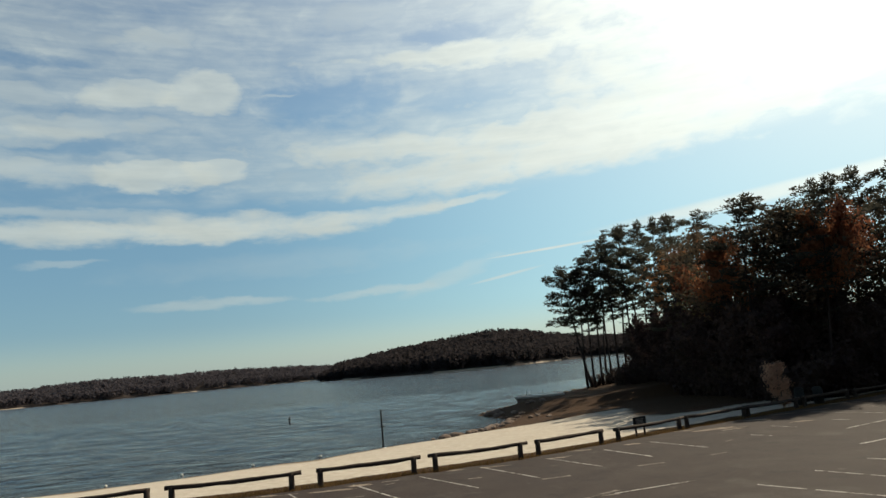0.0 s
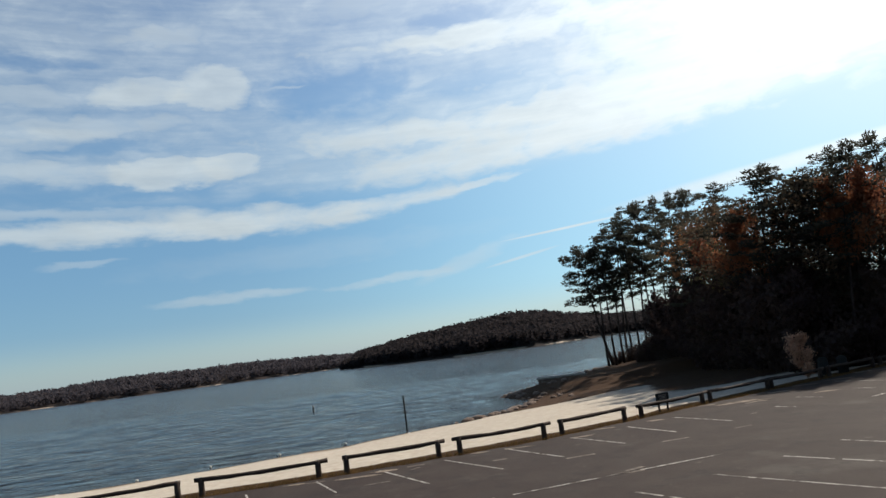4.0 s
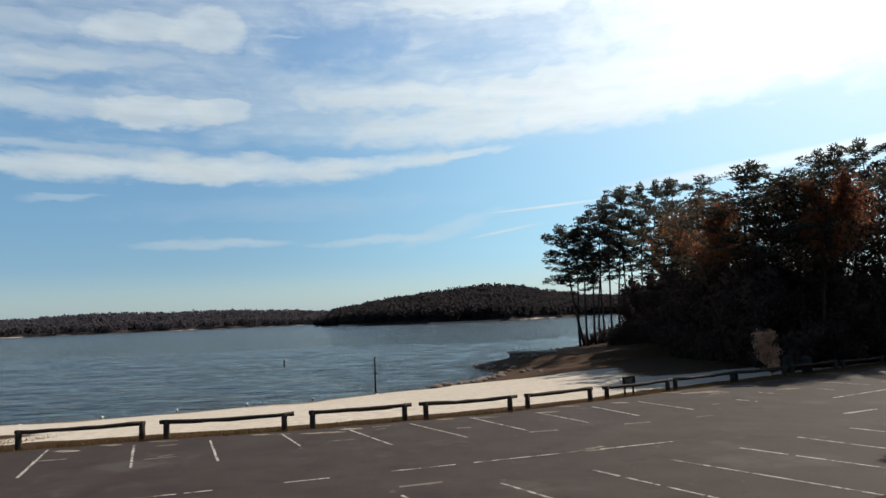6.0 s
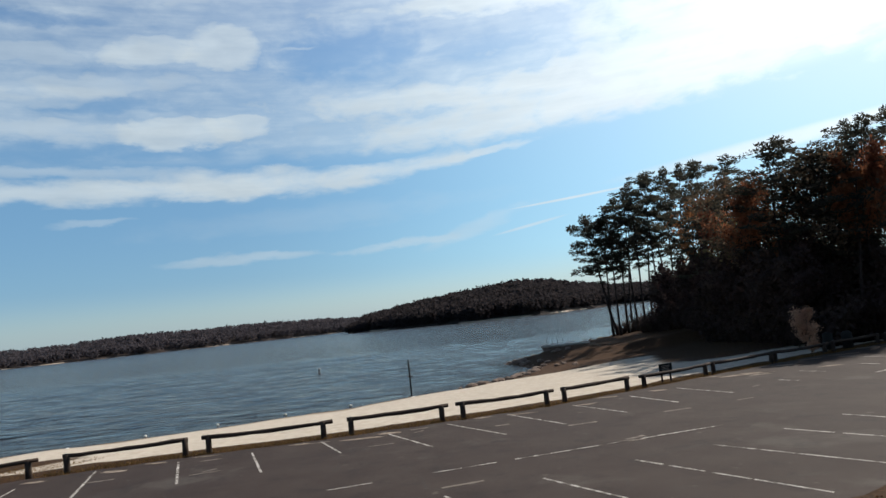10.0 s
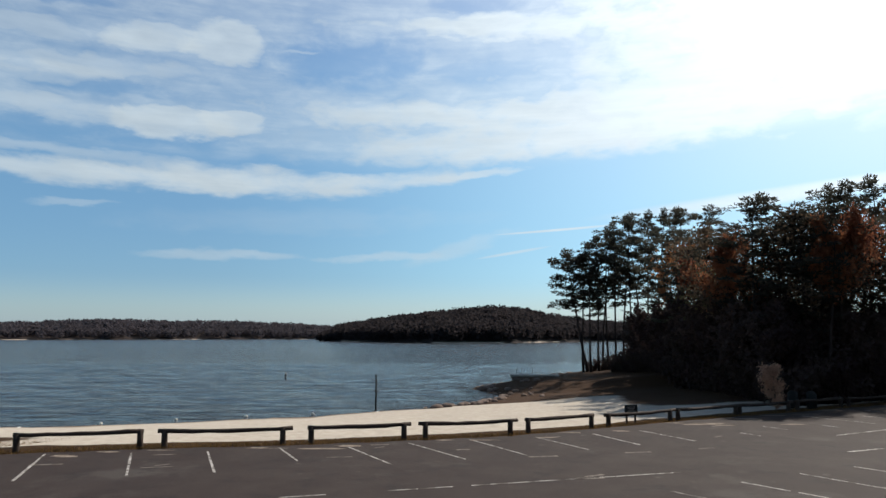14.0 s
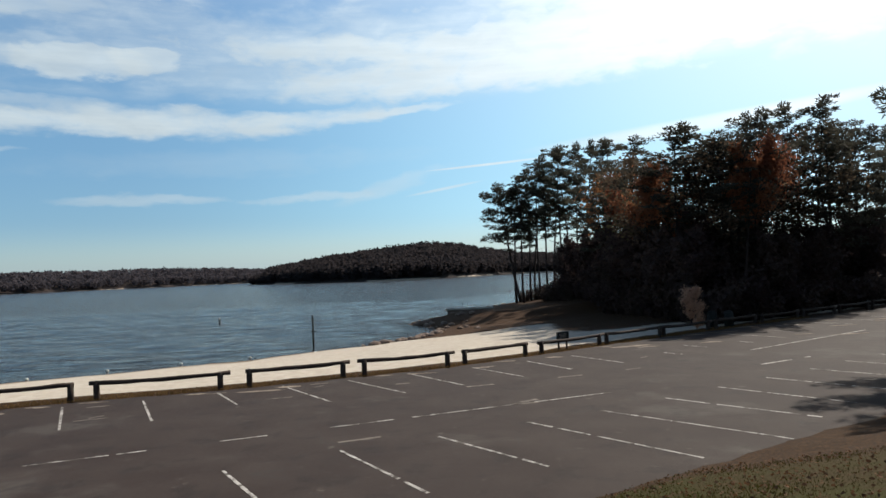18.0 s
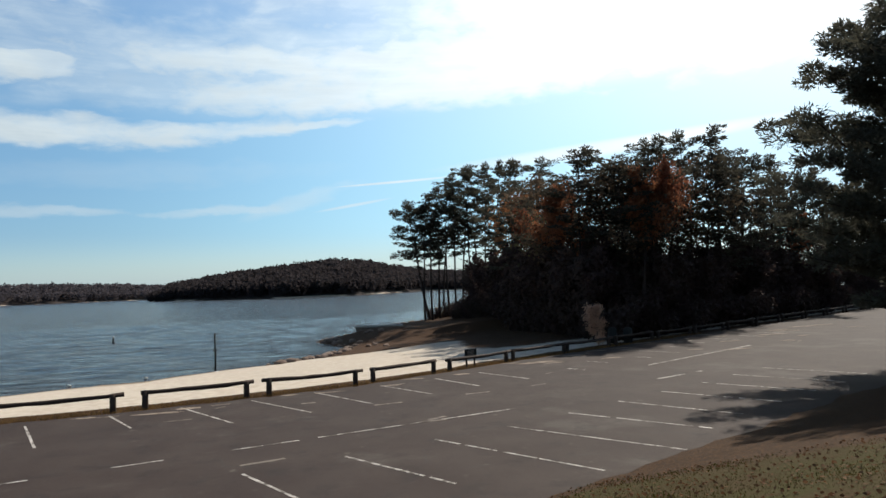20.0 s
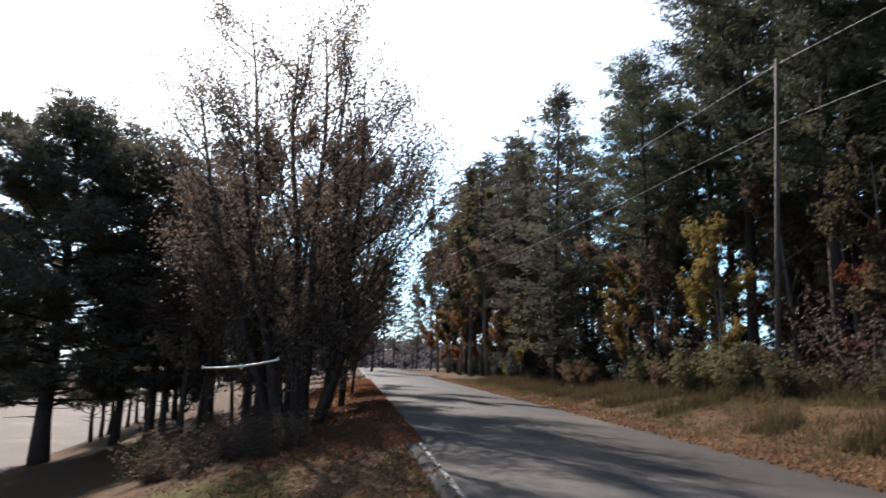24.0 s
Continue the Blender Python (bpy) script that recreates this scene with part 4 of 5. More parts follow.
# rust-leaved trees that stand forward
for i, (a, r, s) in enumerate([(19.3, 65, 0.96), (18.2, 73, 0.98), (22.6, 56.5, 0.9), (23.9, 55, 0.88), (28.6, 54, 0.97), (29.6, 56, 0.98), (40.5, 82, 0.8)]):
    plant(hr[i % 2], *polar(a, r), i * 77, s, sx=s * 0.75)
for i in range(96):
    a = 16.0 + 33 * ((i * 0.618034) % 1.0)
    front = np.interp(a, [16, 20, 24, 28, 34, 41, 45, 49], [82, 64, 54, 51, 59, 78, 96, 124])
    x, y = polar(a, front + rng_p.uniform(-1, 6))
    if y - rail_y(x) < 2.2:
        y = rail_y(x) + rng_p.uniform(2.2, 5)
    plant(us[i % 2], x, y, rng_p.uniform(0, 360), rng_p.uniform(0.8, 1.4))
for a, r, s in [(12.0, 92, 0.6), (12.9, 93, 0.75), (13.5, 95, 0.6), (14.4, 93, 0.9), (15.2, 94, 1.0), (15.9, 92, 1.3), (16.6, 90, 1.6)]:
    plant(us[0], *polar(a, r), a * 40, s)

for i in range(30):
    f = i / 29
    x, y = polar(14.2 + 6.6 * f + rng_p.uniform(-0.3, 0.3), 86 - 20 * f + rng_p.uniform(-1.0, 4.0))
    plant(us[i % 2], x, y, rng_p.uniform(0, 360), rng_p.uniform(0.7, 1.3))

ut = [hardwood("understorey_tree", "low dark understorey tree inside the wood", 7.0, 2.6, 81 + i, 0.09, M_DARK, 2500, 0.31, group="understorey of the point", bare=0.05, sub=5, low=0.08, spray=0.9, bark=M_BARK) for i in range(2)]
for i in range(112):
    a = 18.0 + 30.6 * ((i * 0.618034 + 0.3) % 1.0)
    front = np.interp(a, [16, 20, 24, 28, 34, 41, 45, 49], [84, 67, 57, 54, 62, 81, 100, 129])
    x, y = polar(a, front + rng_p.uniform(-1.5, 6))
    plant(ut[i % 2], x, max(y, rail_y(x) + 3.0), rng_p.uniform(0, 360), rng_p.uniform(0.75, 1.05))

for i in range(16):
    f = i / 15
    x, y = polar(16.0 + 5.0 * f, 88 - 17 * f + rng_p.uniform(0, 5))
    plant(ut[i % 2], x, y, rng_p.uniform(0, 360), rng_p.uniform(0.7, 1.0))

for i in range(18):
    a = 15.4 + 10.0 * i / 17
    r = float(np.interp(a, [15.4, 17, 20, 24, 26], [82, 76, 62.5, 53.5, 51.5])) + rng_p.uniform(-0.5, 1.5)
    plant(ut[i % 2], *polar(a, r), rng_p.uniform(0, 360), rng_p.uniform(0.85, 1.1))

# young tree with pale tan leaves by the rails
sap = hardwood("young_tree", "young tree with pale tan leaves beside the log barrier", 2.9, 0.85, 91, 0.05, leaf_material("tan_leaves", (0.55, 0.34, 0.24), (0.45, 0.27, 0.19), 0.6), 4600, 0.12, low=0.12, bare=0.0, sub=5, spray=1.1)
plant(sap, *polar(25.2, 46.6), 0, 0.95)

# the big pine on the bank
big = pine("big_pine_tree", "broad dark pine on the bank beside the car park", 14.7, 0.15, 6.3, 7, 0.36, limbs=125, per=130, size=0.3, clump=0.74, needle=0.2, shape=([0, 0.2, 0.4, 0.6, 0.72, 0.86, 0.95, 1], [0.8, 1.0, 1.0, 0.92, 0.76, 0.56, 0.38, 0.2]), flat_top=0.25, lean=0.01, tuft=0.5)
plant(big, *polar(48.4, 35.3), 40, 1.06, sx=1.06)
side = pine("pine_tree", "smaller dark pine close behind the big pine on the bank", 14.6, 0.16, 3.6, 8, 0.22, limbs=70, per=52, size=0.3, clump=0.7, group="trees on the bank")
plant(side, *polar(53.0, 36.5), 10, 0.97)
plant(side, *polar(57.0, 49), 130, 0.85)
plant(side, *polar(55.2, 33), 310, 0.86)
plant(side, *polar(59.4, 30), 80, 0.8)
plant(side, *polar(56.2, 31.5), 230, 0.72)

# many-stemmed tree between the road and the car park
clump_tree = hardwood("many_stemmed_tree", "many-stemmed autumn tree with thin brown and orange leaves by the road", 13.5, 3.0, 17, 0.17, leaf_material("thin_autumn_leaves", (0.08, 0.072, 0.06), (0.125, 0.085, 0.06), 0.5), 60000, 0.085, stems=12, bare=0.0, bark=M_BARK, fan=0.6, forks=16, sub=16, aspect=0.65, low=0.14, spray=0.7)
plant(clump_tree, *polar(66.0, 21.5), 0, 1.0)
back_tree = hardwood("autumn_tree", "tall autumn tree with thin brown leaves behind the many-stemmed tree", 13.0, 3.2, 19, 0.16, M_BROWN, 16000, 0.13, group="trees on the bank", bare=0.0, bark=M_BARK, forks=14, sub=9, low=0.12, spray=0.7)
plant(back_tree, *polar(62.0, 26), 0, 0.9)
plant(back_tree, *polar(57.5, 27), 70, 0.8)
plant(back_tree, *polar(69.4, 27), 310, 0.85)
plant(back_tree, *polar(68.6, 38), 20, 1.05)
plant(back_tree, *polar(66.5, 30), 140, 0.85)
plant(back_tree, *polar(59.0, 33), 250, 0.85)


def road_pt(u, n):
    p = ROAD_U * u + ROAD_N * n
    return p.x, p.y


# ---- trees and brush along the bank ----
bank_t = [hardwood("bank_tree", "slim bank tree with sparse brown leaves", 7.5, 2.2, 101 + i, 0.09, [M_BROWN, M_OLIVE][i], 4200, 0.16, group="trees on the bank", low=0.25, bark=M_BARK) for i in range(2)]
for i, (a, r, s) in enumerate([(58.5, 24, 0.8), (61.2, 27, 0.95), (59.8, 33, 1.0), (62.8, 34, 1.05), (57.2, 40, 1.05), (61.8, 44, 1.2), (63.6, 52, 1.3), (64.8, 40, 1.1), (63.2, 23, 0.7), (70.2, 34, 0.9), (69.2, 44, 1.0)]):
    plant(bank_t[i % 2], *polar(a, r), i * 67, s)
# line of slim trunks at the car park's far inner edge
slim = pine("slim_pine_tree", "slim young pine at the car park's inner edge", 9.0, 0.22, 1.7, 111, 0.12, limbs=34, per=34, size=0.26, clump=0.55, group="slim pines along the car park")
for i, (a, r) in enumerate([(51.5, 45.5), (52.1, 48), (52.6, 50), (53.2, 52.5), (53.8, 55), (55.0, 62), (56.5, 72), (54.4, 60)]):
    plant(slim, *polar(a, r), i * 50, 1.0 + 0.06 * (i % 3))
brush = [shrub("bank_shrub", "low twiggy bush with sparse dull leaves on the bank", 1.5, 1.5, 121 + i, [M_BROWN, M_DARK, M_OLIVE][i], 900, 0.09, "scrub on the bank", bark=M_BARK) for i in range(3)]
rng_b = random.Random(9)
for i in range(46):
    a, r = rng_b.uniform(55.5, 69.5), rng_b.uniform(15.5, 29)
    x, y = polar(a, r)
    n = x * ROAD_N.x + y * ROAD_N.y
    if n < 0.9 or inner_edge(x, y) < 0.5:
        continue
    plant(brush[i % 3], x, y, rng_b.uniform(0, 360), rng_b.uniform(0.35, 0.75))

# ---- wood beyond the road ----
WOOD = "roadside wood"
rp = [pine("pine_tree", "tall green pine in the wood beside the road", 22, 0.3, 3.9, 131 + i, 0.27, limbs=64, per=74, size=0.34, clump=0.8, mat=M_NEEDLE_LIT, group=WOOD, needle=0.17) for i in range(3)]
rl = pine("cedar_tree", "dense dark conical evergreen beside the road", 15, 0.08, 3.1, 137, 0.2, limbs=90, per=48, size=0.32, clump=0.72, taper=0.85, group=WOOD, needle=0.2)
ry = hardwood("maple_tree", "slender tree with yellow autumn leaves beside the road", 8.0, 1.9, 141, 0.08, M_YELLOW, 5200, 0.17, group=WOOD, low=0.25)
ro = hardwood("maple_tree", "slender tree with orange and red leaves beside the road", 9.0, 2.5, 142, 0.09, M_ORANGE, 5200, 0.18, group=WOOD, low=0.2, bare=0.25)
rb = [hardwood("oak_tree", "roadside tree with dull brown leaves", 11.0, 2.8, 143 + i, 0.13, [M_BROWN, M_OLIVE][i], 4600, 0.2, sub=5, group=WOOD, low=0.15) for i in range(2)]
rs = [shrub("roadside_shrub", "bushy roadside shrub in front of the wood", 2.3, 2.0, 151 + i, [M_GREY_LEAF, M_BROWN, M_OLIVE, M_ORANGE][i], 2300, 0.16, "shrubs along the road") for i in range(4)]
rng_w = random.Random(21)
# tall pines: along, away from the road's right edge, scale
for i, (u, q, s) in enumerate([(20, 8.0, 0.92), (24, 12, 1.0), (28.5, 8.5, 0.95), (17, 12, 1.0), (13, 9, 0.98), (14, 16, 1.1), (33, 12, 1.0), (38, 16, 1.05), (21, 18, 1.1), (9, 13, 1.05), (29, 20, 1.1), (44, 11, 1.0), (60, 12, 1.05), (75, 9, 1.0), (52, 18, 1.0), (5, 10, 1.0), (1, 13, 1.0), (90, 8, 1.05), (50, 5, 0.8), (56, 7, 0.92), (63, 5, 0.95), (70, 4.5, 1.0), (80, 4.5, 0.98), (86, 8, 1.05), (58, 6.5, 0.98), (66, 8, 1.0), (74, 7, 1.0), (88, 6, 0.85), (48, 14, 1.05), (66, 16, 1.05)]):
    plant(rp[i % 3] if u < 48 else dp[i % 2], *road_pt(u, ROAD_R - q), i * 71, s if u < 48 else s * 1.25)
for i, (u, q, s) in enumerate([(40, 4.8, 1.2), (44, 8, 0.9), (48.5, 5.0, 1.05), (34, 8.5, 0.85), (26, 14, 0.8), (10, 24, 0.9), (18, 26, 1.0), (26, 25, 1.0), (2, 22, 0.9), (14, 28, 1.0), (22, 29, 1.05), (45, 24, 1.1), (40, 21, 1.0), (52, 30, 1.2), (35, 18, 0.9), (58, 33, 1.2), (31, 24, 1.0), (30, 15.5, 0.7), (26, 13, 0.6), (34, 16.5, 0.75), (22, 14.5, 0.65), (18, 16, 0.7)]):
    plant(rl, *road_pt(u, ROAD_R - q), i * 40, s)
for i, (u, q, s) in enumerate([(21.5, 4.8, 0.72), (30, 5.0, 0.7), (56, 4.5, 1.0)]):
    plant(ry, *road_pt(u, ROAD_R - q), i * 80, s)
for i, (u, q, s) in enumerate([(14, 9.0, 0.7), (12, 9.5, 0.75), (50, 4.5, 0.8), (9, 8.5, 0.6), (66, 5, 1.0), (19, 8.5, 0.62)]):
    plant(ro, *road_pt(u, ROAD_R - q), i * 61, s)
for i in range(36):
    u = 4 + i * 2.5
    plant(rb[i % 2], *road_pt(u, ROAD_R - rng_w.uniform(5.0, 13)), rng_w.uniform(0, 360), rng_w.uniform(0.6, 1.05))
for i in range(64):
    u = 11 + 76 * (i / 64) ** 1.2 + rng_w.uniform(-0.8, 0.8)
    plant(rs[[0, 1, 2, 1, 0, 2, 2][i % 7]], *road_pt(u, ROAD_R - rng_w.uniform(4.2, 7.0)), rng_w.uniform(0, 360), rng_w.uniform(0.35, 0.9))
ru = [shrub("wood_shrub", "dark leafy understorey bush inside the roadside wood", 2.8, 2.6, 161 + i, M_DARK, 3600, 0.11, "understorey of the roadside wood") for i in range(2)]
for i in range(26):
    plant(ru[i % 2], *road_pt(-2 + i * 1.6, ROAD_R - rng_w.uniform(16, 26)), i * 63, rng_w.uniform(1.1, 1.4))
for i in range(60):
    u = -6 + i * 1.9
    plant(ru[i % 2], *road_pt(u, ROAD_R - rng_w.uniform(5.5, 16)), rng_w.uniform(0, 360), rng_w.uniform(0.9, 1.45))
for i in range(20):
    u = -6 + i * 4.8
    plant([dp[0], rb[0], dp[1], rb[1]][i % 4], *road_pt(u, ROAD_R - rng_w.uniform(15, 34)), rng_w.uniform(0, 360), rng_w.uniform(0.85, 1.15))
for i, (u, q, s) in enumerate([(50, 4.2, 1.1), (56, 3.8, 1.25), (62, 3.4, 1.4), (68, 3.2, 1.5), (75, 3.2, 1.5), (82, 3.0, 1.45), (90, 3.0, 1.3)]):
    plant(rb[i % 2], *road_pt(u, ROAD_R - q), i * 75, s * 1.22, sx=s * 1.05)
for i, (u, q, s) in enumerate([(64, 2.8, 0.9), (72, 2.8, 1.0), (79, 2.6, 0.9), (44, 3.6, 0.7)]):
    plant([ro, ry][i % 2], *road_pt(u, ROAD_R - q), i * 75, s)
# trees on the lot side further up the road and at its end
for i, (u, n, s) in enumerate([(48, 4, 0.45), (56, 5.5, 0.5), (70, 4.5, 0.55), (84, 5, 0.6), (100, 4.5, 0.6), (118, 3, 0.6), (64, 9, 0.6), (74, 7, 0.62), (90, 8, 0.68), (110, 7, 0.66), (124, 2, 0.5), (140, -2, 0.7), (150, -9, 0.75), (135, 6, 0.7), (160, -14, 0.8), (128, -12, 0.6)]):
    plant(dp[i % 2], *road_pt(u, n), i * 55, s * 1.28, sx=s * 1.3)
for i, (u, n, s) in enumerate([(40, 3.2, 0.55), (52, 3.5, 0.6), (78, 3, 0.7), (92, 4, 0.8), (34, 4.5, 0.5)]):
    plant(rb[i % 2], *road_pt(u, n), i * 55, s)


# taller pines deeper in the wood, and the open pine near the road's crest
for i, (u, q, s) in enumerate([(7, 16, 1.1), (11, 20, 1.15), (17, 22, 1.15), (16, 9.5, 0.95), (24, 22, 1.15), (20, 13, 1.05), (26, 17, 1.05), (12, 12.5, 1.05), (33, 19, 1.05), (3, 17, 1.1), (9, 9.5, 0.95), (30, 14, 0.95), (30, 6.0, 0.72), (25, 8, 0.98)]):
    plant(rp[(i + 1) % 3], *road_pt(u, ROAD_R - q), i * 53, s)
for i, (a, r, s) in enumerate([(71.7, 78, 0.75), (70.2, 88, 0.8), (72.6, 104, 0.8), (68.8, 70, 0.7)]):
    plant(pp[i % 3], *polar(a, r), i * 90, s, sx=s * 1.2)
for i in range(18):
    x, y = polar(52.5 + 0.62 * i, 205 + 14 * (i % 3))
    if i not in (7, 8):
        plant([dp[0], hb[0], dp[1], ho[0]][i % 4], x, y, i * 37, 0.95 + 0.1 * (i % 3), z=0)

# ---- utility pole and wires ----
def make_pole():
    x, y = polar(102.8, 22.6)
    ob = thing("utility_pole", "weathered wooden utility pole at the wood's edge", "utility pole", at=pose(x, y, land1(x, y)))
    h = 14.4 - land1(x, y)
    vs, fs = [], []
    tube(vs, fs, [(0, 0, -0.3), (-0.05, -0.24, h * 0.5), (-0.1, -0.48, h)], [0.085, 0.072, 0.06], 10)
    mesh_ob("shaft", vs, fs, M_POLE, ob, smooth=True)
    for z in (h - 0.15, h - 2.1):
        vs, fs = [], []
        lean = -0.48 * z / h
        tube(vs, fs, [(-0.1, lean, z), (-0.1, lean - 0.16, z), (-0.1, lean - 0.16, z + 0.12)], [0.02, 0.02, 0.03], 6)
        mesh_ob("insulator", vs, fs, M_METAL, ob)
    return x, y


px, py = make_pole()
for z in (14.3, 12.35):
    vs, fs, pts = [], [], []
    for s0, s1, sag in ((-38.0, 0.0, 0.5), (0.0, 48.0, 0.55)):
        for i in range(13):
            t = i / 12
            s = s0 + (s1 - s0) * t
            pts.append((px - 0.1 + 0.877 * s, py - 0.62 + 0.48 * s, z - sag * math.sin(math.pi * t)))
    pts = [p for i, p in enumerate(pts) if i != 13]
    tube(vs, fs, pts, [0.0075] * len(pts), 5)
    tagged(mesh_ob("overhead_wire", vs, fs, M_WIRE), "thin grey overhead wire running along the road", "wire", "overhead wires")

# ---- far shores ----
def far_wood(name, label, az0, az1, rng_at, top_at, depth, mat, seed, count, tree_h, clump_size, per_tree):
    """A wooded shore: a low earth ridge and many small uneven crowns on it."""
    nr = np.random.default_rng(seed)
    vs, fs = [], []
    azs = np.linspace(az0, az1, 90)
    for i, a in enumerate(azs):
        r0 = float(rng_at(a))
        top = max(0.5, EYE + (r0 + depth * 0.6) * math.tan(float(top_at(a)) * DEG) - tree_h - WATER)
        edge = math.sin(math.pi * i / 89) ** 0.35
        for f, z in ((0, -0.6), (0.02, 1.0), (0.35, top * 0.6), (0.7, top), (1.2, top * 0.7)):
            r = r0 + depth * f * max(edge, 0.1)
            vs.append((r * math.sin(a * DEG), r * math.cos(a * DEG), WATER + (z if z < 0 else z * edge)))
        if i:
            for j in range(4):
                b = (i - 1) * 5 + j
                fs.append((b, b + 1, b + 6, b + 5))
    ridge = tagged(mesh_ob(name, vs, fs, M_EARTH_FAR, smooth=True), label, "far shore", kind="structure")
    pts = []
    for _ in range(count):
        a = nr.uniform(az0, az1)
        i = (a - az0) / (az1 - az0)
        edge = max(math.sin(math.pi * i) ** 0.35, 0.08)
        r0 = float(rng_at(a))
        f = nr.uniform(0.015, 0.9)
        r = r0 + depth * f * edge
        top = max(0.5, EYE + (r0 + depth * 0.7 * edge) * math.tan(float(top_at(a)) * DEG) - tree_h - WATER) * edge
        zg = WATER + top * float(np.interp(f, [0, 0.35, 0.7, 1.2], [0.05, 0.6, 1.0, 0.7]))
        h = tree_h * nr.uniform(0.8, 1.05) * (0.75 if edge < 0.5 else 1)
        w = h * nr.uniform(0.34, 0.55)
        p = nr.normal(size=(per_tree, 3))
        p /= np.linalg.norm(p, axis=1)[:, None]
        p *= nr.uniform(0.5, 1.0, per_tree)[:, None] * np.array([w, w, h * 0.5]) * 0.95
        pts.append(p + np.array([r * math.sin(a * DEG), r * math.cos(a * DEG), zg + h * 0.5]))
    ob = leaves_mesh(name + "_trees", np.concatenate(pts), clump_size, nr, mat, aspect=0.8)
    tagged(ob, label.replace("shore", "shore's trees"), "far woods", kind="stuff")


def sandy_waterline(k, co, col):
    z = k.add("ShaderNodeSeparateXYZ", [co]).outputs[2]
    edge = k.math("MULTIPLY", k.ramp(z, WATER + 1.3, WATER + 0.9), k.ramp(k.noise(co, 0.012, 3.0), 0.5, 0.6))
    return k.mix(edge, col, (0.42, 0.34, 0.27))


M_EARTH_FAR = material("far_bank_earth", (0.03, 0.024, 0.022), 0.95, (0.05, 0.038, 0.033), 0.02, 0.2, 0.2, extra=sandy_waterline)
far_wood("island_shore", "wooded headland shore across the lake, dark brown", -10.0, 19.0,
         lambda a: np.interp(a, [-10, -6, 0, 6, 12, 20], [960, 760, 640, 660, 860, 900]),
         lambda a: np.interp(a, [-10, -9.6, -8.5, -3.9, -0.2, 4, 6.5, 8.1, 11.7, 19], [0.6, 1.15, 1.6, 2.08, 2.36, 2.68, 2.55, 2.17, 1.6, 1.4]), 200, M_FARWOOD, 3, 3000, 15, 2.8, 60)
far_wood("far_shore", "distant wooded shore, haze-tinted grey-brown", -60.0, -5.0,
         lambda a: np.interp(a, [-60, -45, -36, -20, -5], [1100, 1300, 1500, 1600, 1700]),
         lambda a: np.interp(a, [-60, -45, -40, -36, -33, -26, -21, -17, -10, -5], [1.75, 1.7, 1.55, 1.2, 1.12, 1.45, 1.42, 1.56, 1.42, 1.4]), 260, M_FARWOOD_HAZE, 4, 3000, 19, 4.0, 42)

far_wood("far_hill", "wooded hill closing the view beyond the road, haze-tinted grey", 60.0, 90.0,
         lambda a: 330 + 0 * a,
         lambda a: np.interp(a, [60, 69, 73, 76, 90], [3.0, 3.2, 3.5, 3.3, 3.3]), 90, M_FARWOOD_HAZE, 6, 900, 9, 1.5, 40)

# ---- shore details ----
def marker_pole():
    x, y = polar(-5.42, 58.0)
    ob = thing("water_level_post", "thin dark post standing in the shallows by the beach", "post", at=pose(x, y, land1(x, y)))
    vs, fs = [], []
    tube(vs, fs, [(0, 0, -0.4), (0.01, 0, 1.5), (0, 0, 2.95)], [0.075, 0.07, 0.065], 8)
    mesh_ob("shaft", vs, fs, M_SIGN, ob, smooth=True)
    part("cross_bar", box_bm(0.5, 0.05, 0.07, (0.05, 0, 1.62), 0.01), M_BARK, ob)


marker_pole()


def buoy(az, r, h):
    x, y = polar(az, r)
    ob = thing("marker_buoy", "small upright float buoy on the lake", "buoy", "lake buoys", at=pose(x, y, WATER, 3, 4, 0))
    vs, fs = [], []
    tube(vs, fs, [(0, 0, -0.5), (0, 0, -0.1), (0, 0, h * 0.55), (0, 0, h)], [0.1, 0.16, 0.13, 0.09], 10)
    hull = mesh_ob("float", vs, fs, M_METAL, ob, smooth=True)
    vs, fs = [], []
    tube(vs, fs, [(0, 0, h * 0.45), (0, 0, h * 0.6)], [0.15, 0.14], 10)
    mesh_ob("band", vs, fs, M_SIGN, hull)


buoy(-12.6, 104, 0.8)
buoy(-35.1, 138, 0.9)


def swim_float(az, r):
    x, y = polar(az, r)
    ob = tagged(new("swim_line_float"), "small pale float of the swimming line near the beach", "float", "swimming-line floats")
    bm = bmesh.new()
    bmesh.ops.create_uvsphere(bm, u_segments=10, v_segments=6, radius=0.11, matrix=Matrix.Diagonal((1.5, 1, 0.8, 1)))
    part("shell", bm, M_FLOAT, ob, smooth=True)
    ob.matrix_basis = pose(x, y, WATER + 0.03, 0, 0, az * 3)


for i in range(10):
    swim_float(-41.0 + i * 5.1, 53.5 + 0.05 * i * i)


def notice():
    x, y = polar(14.85, 36.9)
    ob = thing("notice_sign", "dark square notice board on two short posts behind the barrier", "sign", at=pose(x, y, land1(x, y), 0, 0, 22))
    board = part("board", box_bm(0.78, 0.05, 0.52, (0, 0, 0.68), 0.015), M_SIGN, ob)
    for sx in (-0.24, 0.28):
        part("post", box_bm(0.08, 0.08, 1.1, (sx, 0.06, 0.3), 0.01), M_LOG, ob)
    for j in range(5):
        part("text_bar", box_bm(0.5 - 0.06 * (j % 3), 0.006, 0.03, (-0.02, -0.03, 0.83 - 0.07 * j)), M_CONCRETE, board)


notice()


